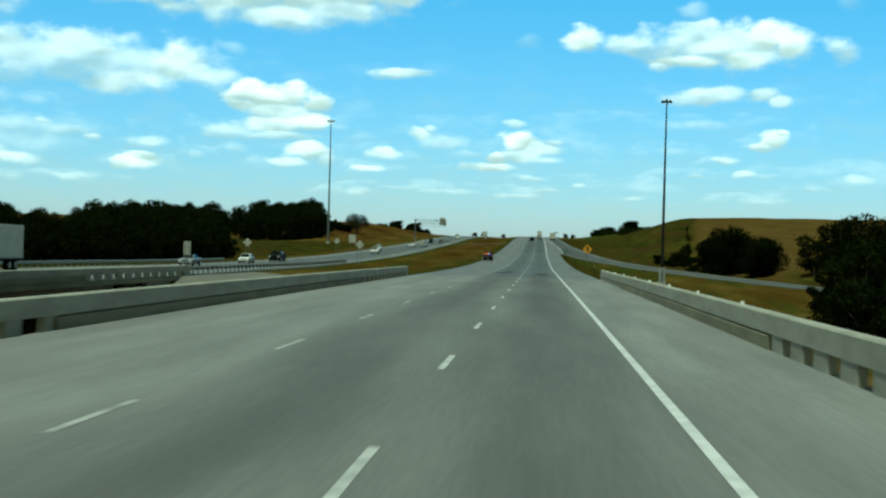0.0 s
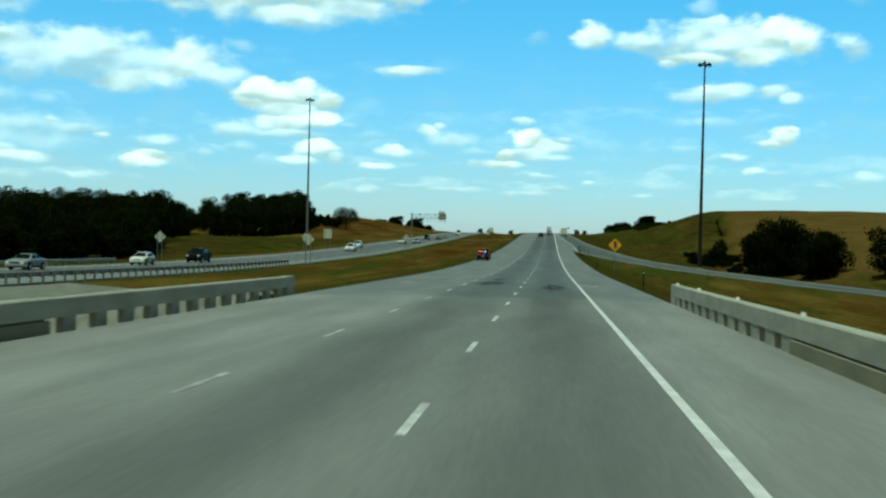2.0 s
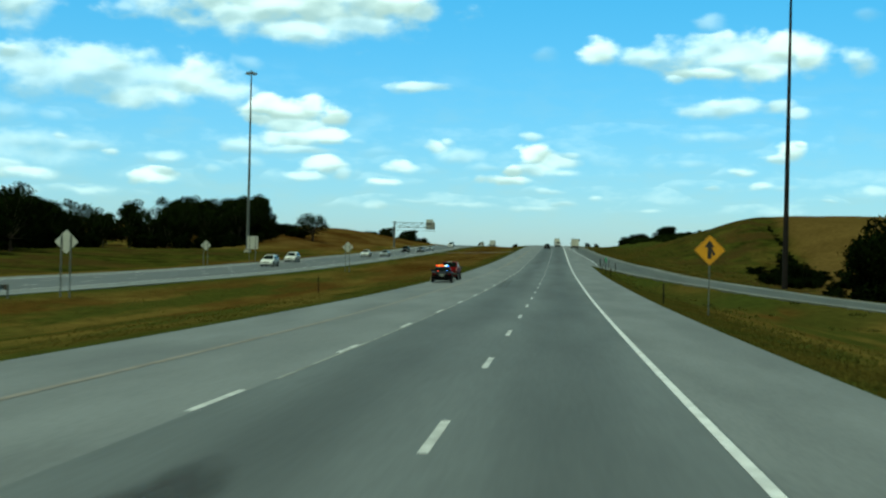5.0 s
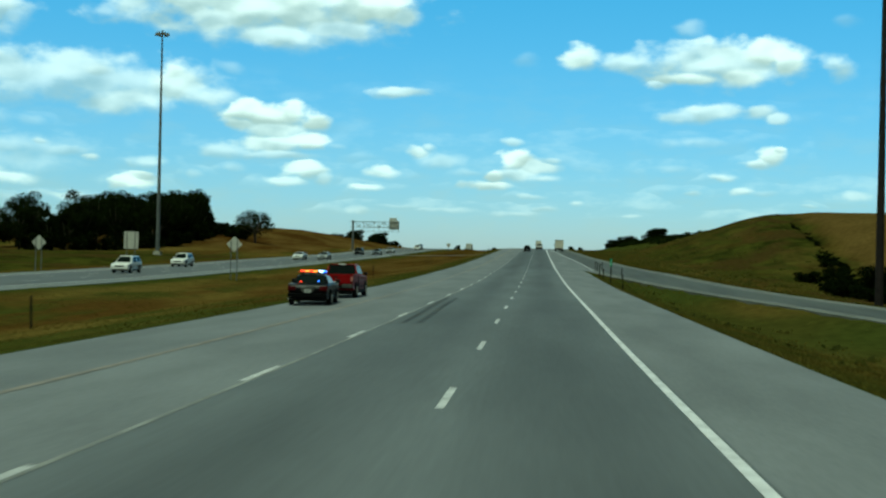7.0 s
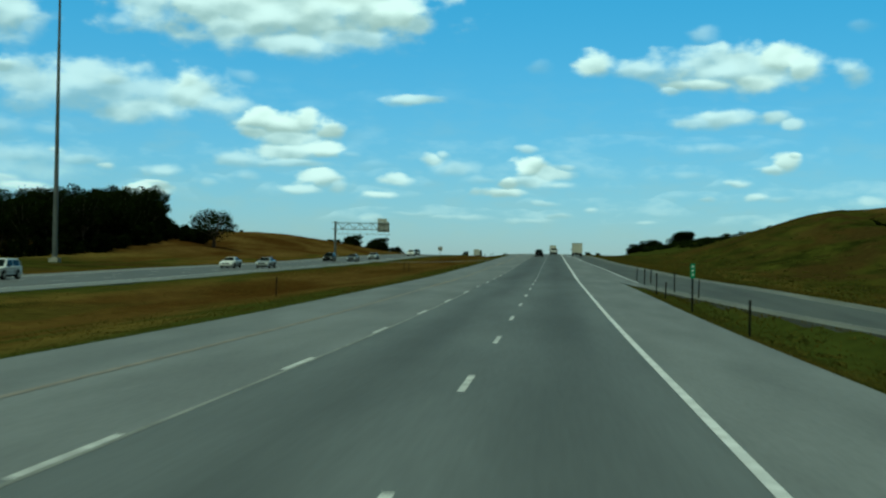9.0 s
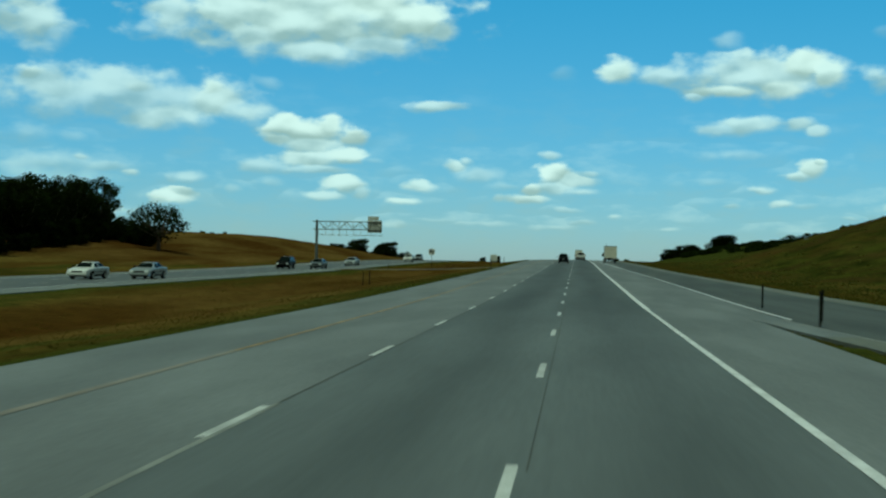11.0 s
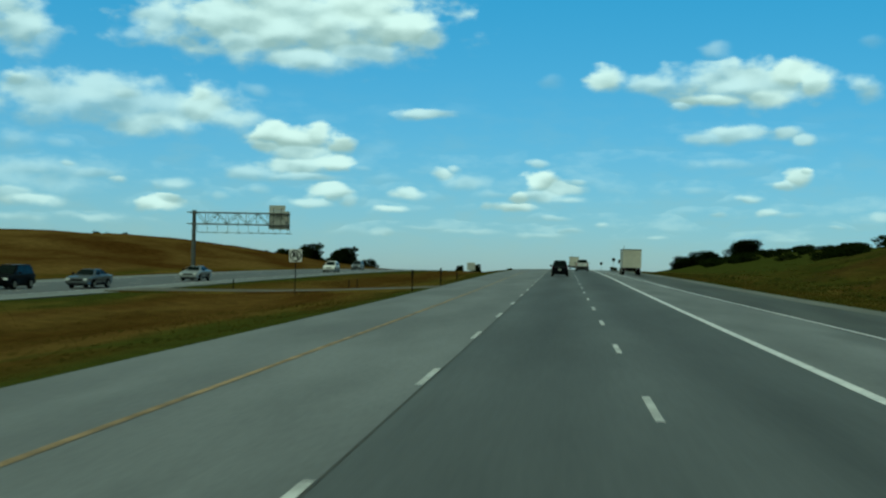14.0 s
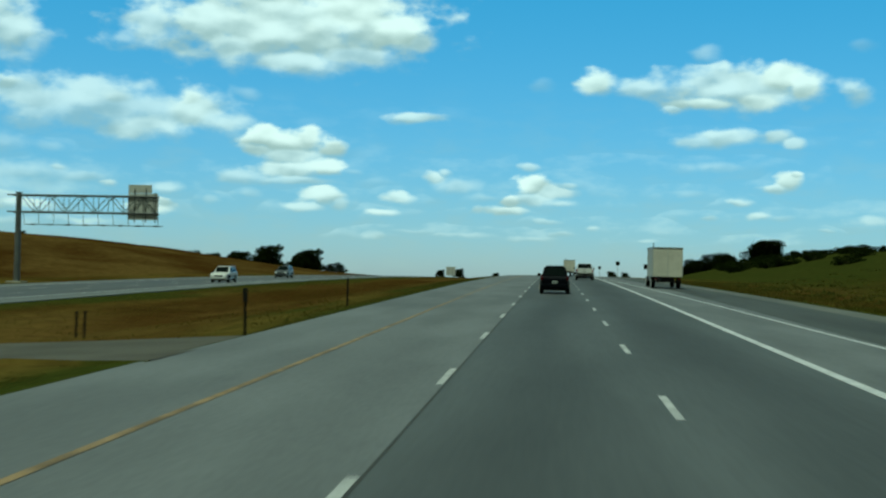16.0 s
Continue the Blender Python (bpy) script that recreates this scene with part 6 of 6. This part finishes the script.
WOOD = "trees of the roadside wood"
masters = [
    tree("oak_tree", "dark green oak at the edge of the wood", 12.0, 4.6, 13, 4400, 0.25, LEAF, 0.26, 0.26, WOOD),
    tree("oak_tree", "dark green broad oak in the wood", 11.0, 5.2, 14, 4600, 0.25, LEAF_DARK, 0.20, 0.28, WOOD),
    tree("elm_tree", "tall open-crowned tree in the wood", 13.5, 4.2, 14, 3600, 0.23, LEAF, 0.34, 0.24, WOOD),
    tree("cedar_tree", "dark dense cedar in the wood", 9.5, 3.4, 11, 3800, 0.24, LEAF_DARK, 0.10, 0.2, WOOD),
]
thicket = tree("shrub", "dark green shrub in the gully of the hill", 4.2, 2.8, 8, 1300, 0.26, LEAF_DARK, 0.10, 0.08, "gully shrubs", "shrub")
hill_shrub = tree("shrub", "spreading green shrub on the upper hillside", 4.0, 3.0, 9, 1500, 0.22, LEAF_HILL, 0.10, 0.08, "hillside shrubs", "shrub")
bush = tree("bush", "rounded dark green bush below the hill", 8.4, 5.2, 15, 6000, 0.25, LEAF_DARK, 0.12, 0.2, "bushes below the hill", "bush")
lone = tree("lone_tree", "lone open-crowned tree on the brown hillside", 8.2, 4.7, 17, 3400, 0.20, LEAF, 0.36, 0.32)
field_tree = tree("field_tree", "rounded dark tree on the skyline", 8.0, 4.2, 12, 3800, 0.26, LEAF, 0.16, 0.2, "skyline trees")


def wood_edge(y):
    return lerp(y, (120, 200, 250, 308, 392, 448, 462, 490, 525, 565, 620), (-69, -67, -64, -83, -110, -117, -101, -88, -91, -98, -116))


for row in range(4):
    y = 118.0 + 3 * row
    while y < 610 - 12 * row:
        x = wood_edge(y) - 3 - 8.5 * row + rng.uniform(-2.5, 2.5)
        k = int(rng.integers(0, 4))
        plant(masters[k], x, y, rng.uniform(0.74, 1.22) * lerp(y, (120, 250, 310, 400, 620), (0.56, 0.60, 0.76, 0.86, 0.84)))
        y += rng.uniform(5.6, 8.2) if row < 2 else rng.uniform(9, 13)
y = 125.0
while y < 600:
    plant(thicket, wood_edge(y) + rng.uniform(-1.5, 2.0), y, rng.uniform(0.65, 1.05), wide=1.2)
    y += rng.uniform(3.2, 6.0)
for x, y, k in ((-86, 322, 0), (-90, 342, 1), (-94, 352, 2)):
    plant(masters[k], x, y, 0.92)
plant(masters[2], -102, 556, 0.8)
plant(masters[2], -105, 545, 0.92)
plant(lone, -80.4, 550, 1.06, 40, wide=1.08)
for k in range(14):
    plant(thicket, rng.uniform(-103, -86), rng.uniform(556, 578), rng.uniform(0.55, 0.85), wide=1.3)
for x, y, k in ((-100, 575, 0.5), (-106, 590, 0.55), (-111, 600, 0.5), (-116, 610, 0.55), (-104, 582, 0.45)):
    plant(masters[3], x, y, k, wide=1.5)
# below and on the right-hand hill
for x, y, s in ((38, 345, 0.45), (27, 112, 0.66), (29.5, 104, 0.74), (34, 122, 0.85), (34, 98, 0.8), (28, 92, 0.55), (37, 130, 0.8), (31, 108, 0.5)):
    plant(bush, x, y, s)
for x, y, s in ((46.5, 326, 1.42), (53.5, 316, 1.12), (57.5, 322, 1.05), (50, 328, 1.2), (45, 321, 0.95), (43, 318, 1.1)):
    plant(bush, x, y, s, wide=0.78)
for x, y, s in ((70, 300, 1.05), (76, 306, 1.12), (82, 300, 1.0), (90, 310, 1.1), (66, 285, 0.75), (64.5, 302, 0.85)):
    plant(masters[1], x, y, s)
plant(masters[0], 25.2, 101, 0.78, wide=0.85)
for x, y, s in ((33, 150, 0.5), (45, 120, 0.8), (40, 95, 0.7), (52, 170, 0.7), (60, 210, 0.7)):
    plant(masters[3], x, y, s)
for x, y, s in ((40, 846, 0.78), (36, 852, 0.72), (44.5, 850, 0.72), (56.5, 862, 1.0), (59, 865, 0.95), (70, 905, 0.62), (77, 905, 0.55), (90, 880, 0.4), (33, 845, 0.6)):
    plant(bush, x + 3.0, y, s * 0.92, wide=1.15, sink=1.7)
for k in range(64):
    y = rng.uniform(610, 860)
    plant(hill_shrub, rng.uniform(34, 62), y, rng.uniform(0.3, 0.55), wide=1.9, sink=0.4)
# skyline beyond the brown hill
for x, y, s in ((-91, 914, 1.12), (-96, 916, 0.95), (-104, 905, 1.2), (-108, 912, 1.0), (-113, 900, 0.85), (-117, 905, 0.9), (-122, 895, 0.75), (-126, 890, 0.8), (-131, 880, 0.65), (-135, 885, 0.7), (-139, 870, 0.6),
                (-143, 872, 0.62), (-147, 860, 0.5), (-152, 858, 0.55)):
    plant(field_tree, x, y, s, wide=1.15, sink=1.0)
for x, y, s in ((-128, 735, 0.28), (-121, 738, 0.26), (-125, 736, 0.24), (-45, 1010, 0.6), (-52, 1000, 0.5), (-30, 1030, 0.45), (20, 1000, 0.5), (26, 1010, 0.45)):
    plant(field_tree, x, y, s)
for x, y in ((47, 415), (44.5, 400), (41, 384), (38, 366), (36, 350), (33, 335), (39, 375), (43, 392), (46, 407), (37, 358), (35, 343)):
    plant(thicket, x, y, rng.uniform(0.3, 0.5) * lerp(y, (340, 400, 485), (0.7, 0.5, 0.36)), wide=2.0)
for k in range(130):
    y = 345 + 145 * (k + rng.random()) / 130
    slack = lerp(y, (340, 390, 420, 490), (1.5, 1.0, 0.5, 0.3))
    plant(thicket, gully(y) + slack * rng.uniform(-1, 1), y, rng.uniform(0.28, 0.5) * lerp(y, (340, 390, 430, 485), (0.75, 0.55, 0.36, 0.30)), wide=lerp(y, (340, 390, 430), (2.0, 1.6, 1.1)))
for x, y, s in ((-119, 642, 0.34), (-123, 646, 0.45), (-128, 640, 0.5), (-132, 640, 0.62), (-139, 645, 0.65), (-147, 640, 0.7)):
    plant(masters[3], x, y, s, wide=1.4)
for k in range(26):
    plant(thicket, rng.uniform(-135, -84), 955 + rng.uniform(-30, 10) - 30, rng.uniform(0.6, 1.0), wide=1.5)
for k in range(40):
    plant(thicket, rng.uniform(31, 47), rng.uniform(319, 362), rng.uniform(0.2, 0.36), wide=1.9)
for ob in (*masters, thicket, hill_shrub, bush, lone, field_tree):
    for o in (*ob.children_recursive, ob):
        bpy.data.objects.remove(o)


def grass(name, label, mat, count, area, tall):
    """Grass tufts: a few tapered blades each, one mesh."""
    V, F = [], []
    while len(F) < count * 3:
        x, y = area()
        if x is None:
            continue
        z = ground_z(x, y) + relief(x, y)
        for k in range(3):
            a, h = rng.uniform(0, math.tau), tall * rng.uniform(0.45, 1.2)
            w, lean = 0.018 + 0.03 * rng.random(), h * rng.uniform(0.1, 0.7)
            c, s = math.cos(a), math.sin(a)
            i = len(V)
            V += [(x - s * w, y + c * w, z - 0.02), (x + s * w, y - c * w, z - 0.02), (x + c * lean, y + s * lean, z + h)]
            F.append((i, i + 1, i + 2))
    me = bpy.data.meshes.new(name)
    me.from_pydata(V, [], F)
    me.materials.append(mat)
    tagged(new(name, me), label, "grass", kind="stuff")


def verge_right():
    y = rng.uniform(116, 410)
    x = EDGE_R + 0.05 + rng.exponential(1.6)
    return (x, y) if x < ramp_left(y) - 0.3 else (None, None)


def verge_left():
    y = rng.uniform(117, 640)
    if 492 < y < 506:
        return None, None
    return EDGE_L - 0.05 - rng.exponential(0.9), y


def median():
    y = rng.uniform(117, 640)
    x = rng.uniform(-33.8, -13)
    if 495.5 < y < 505:
        return None, None
    return x, y


def ramp_side():
    y = rng.uniform(140, 640)
    x = ramp_right(y) + 0.1 + rng.exponential(5.0)
    return (x, y)


def weed_clumps(name, label, mat, count, area, leaf):
    """Low clumps of weeds: sprays of leaves over a flat dome, one mesh."""
    V, F = [], []
    for _ in range(count):
        x, y = area()
        z, r = ground_z(x, y) + relief(x, y), rng.uniform(0.35, 1.3) * rng.uniform(0.6, 1.2)
        for k in range(22):
            d = rng.normal(size=3)
            d /= np.linalg.norm(d)
            p = np.array((x, y, z)) + d * (r, r * 1.2, 0.25 * r) * (0.5 + 0.5 * rng.random())
            p[2] = max(p[2], z + 0.05)
            a = rng.normal(size=3)
            b = np.cross(a, d + 0.4 * rng.normal(size=3))
            a, b = (v / np.linalg.norm(v) * leaf * rng.uniform(0.6, 1.4) for v in (a, b))
            i = len(V)
            V += [tuple(p - a), tuple(p + b * 0.7), tuple(p + a), tuple(p - b * 0.7)]
            F.append((i, i + 1, i + 2, i + 3))
    me = bpy.data.meshes.new(name)
    me.from_pydata(V, [], F)
    me.materials.append(mat)
    tagged(new(name, me), label, "weeds", kind="stuff")


def hillside():
    y = rng.uniform(300, 640)
    return ramp_right(y) + 4.5 + rng.exponential(9.0), y


def ramp_island():
    y = rng.uniform(228, 320)
    return rng.uniform(EDGE_R + 2.0, max(EDGE_R + 2.2, ramp_left(y) - 2.5)), y


weed_clumps("weeds", "olive weeds in clumps over the hillside", WEED, 620, hillside, 0.13)
weed_clumps("weeds", "low green weeds between the carriageway and the ramp", WEED, 30, ramp_island, 0.14)
grass("grass", "green-gold verge grass along the shoulder", BLADE_G, 34000, verge_right, 0.11)
grass("grass", "green-gold verge grass along the median shoulder", BLADE_G, 26000, verge_left, 0.045)
grass("grass", "dry straw-coloured grass in the median", BLADE, 30000, median, 0.05)
grass("grass", "rough dry grass beside the ramp", BLADE, 34000, ramp_side, 0.16)
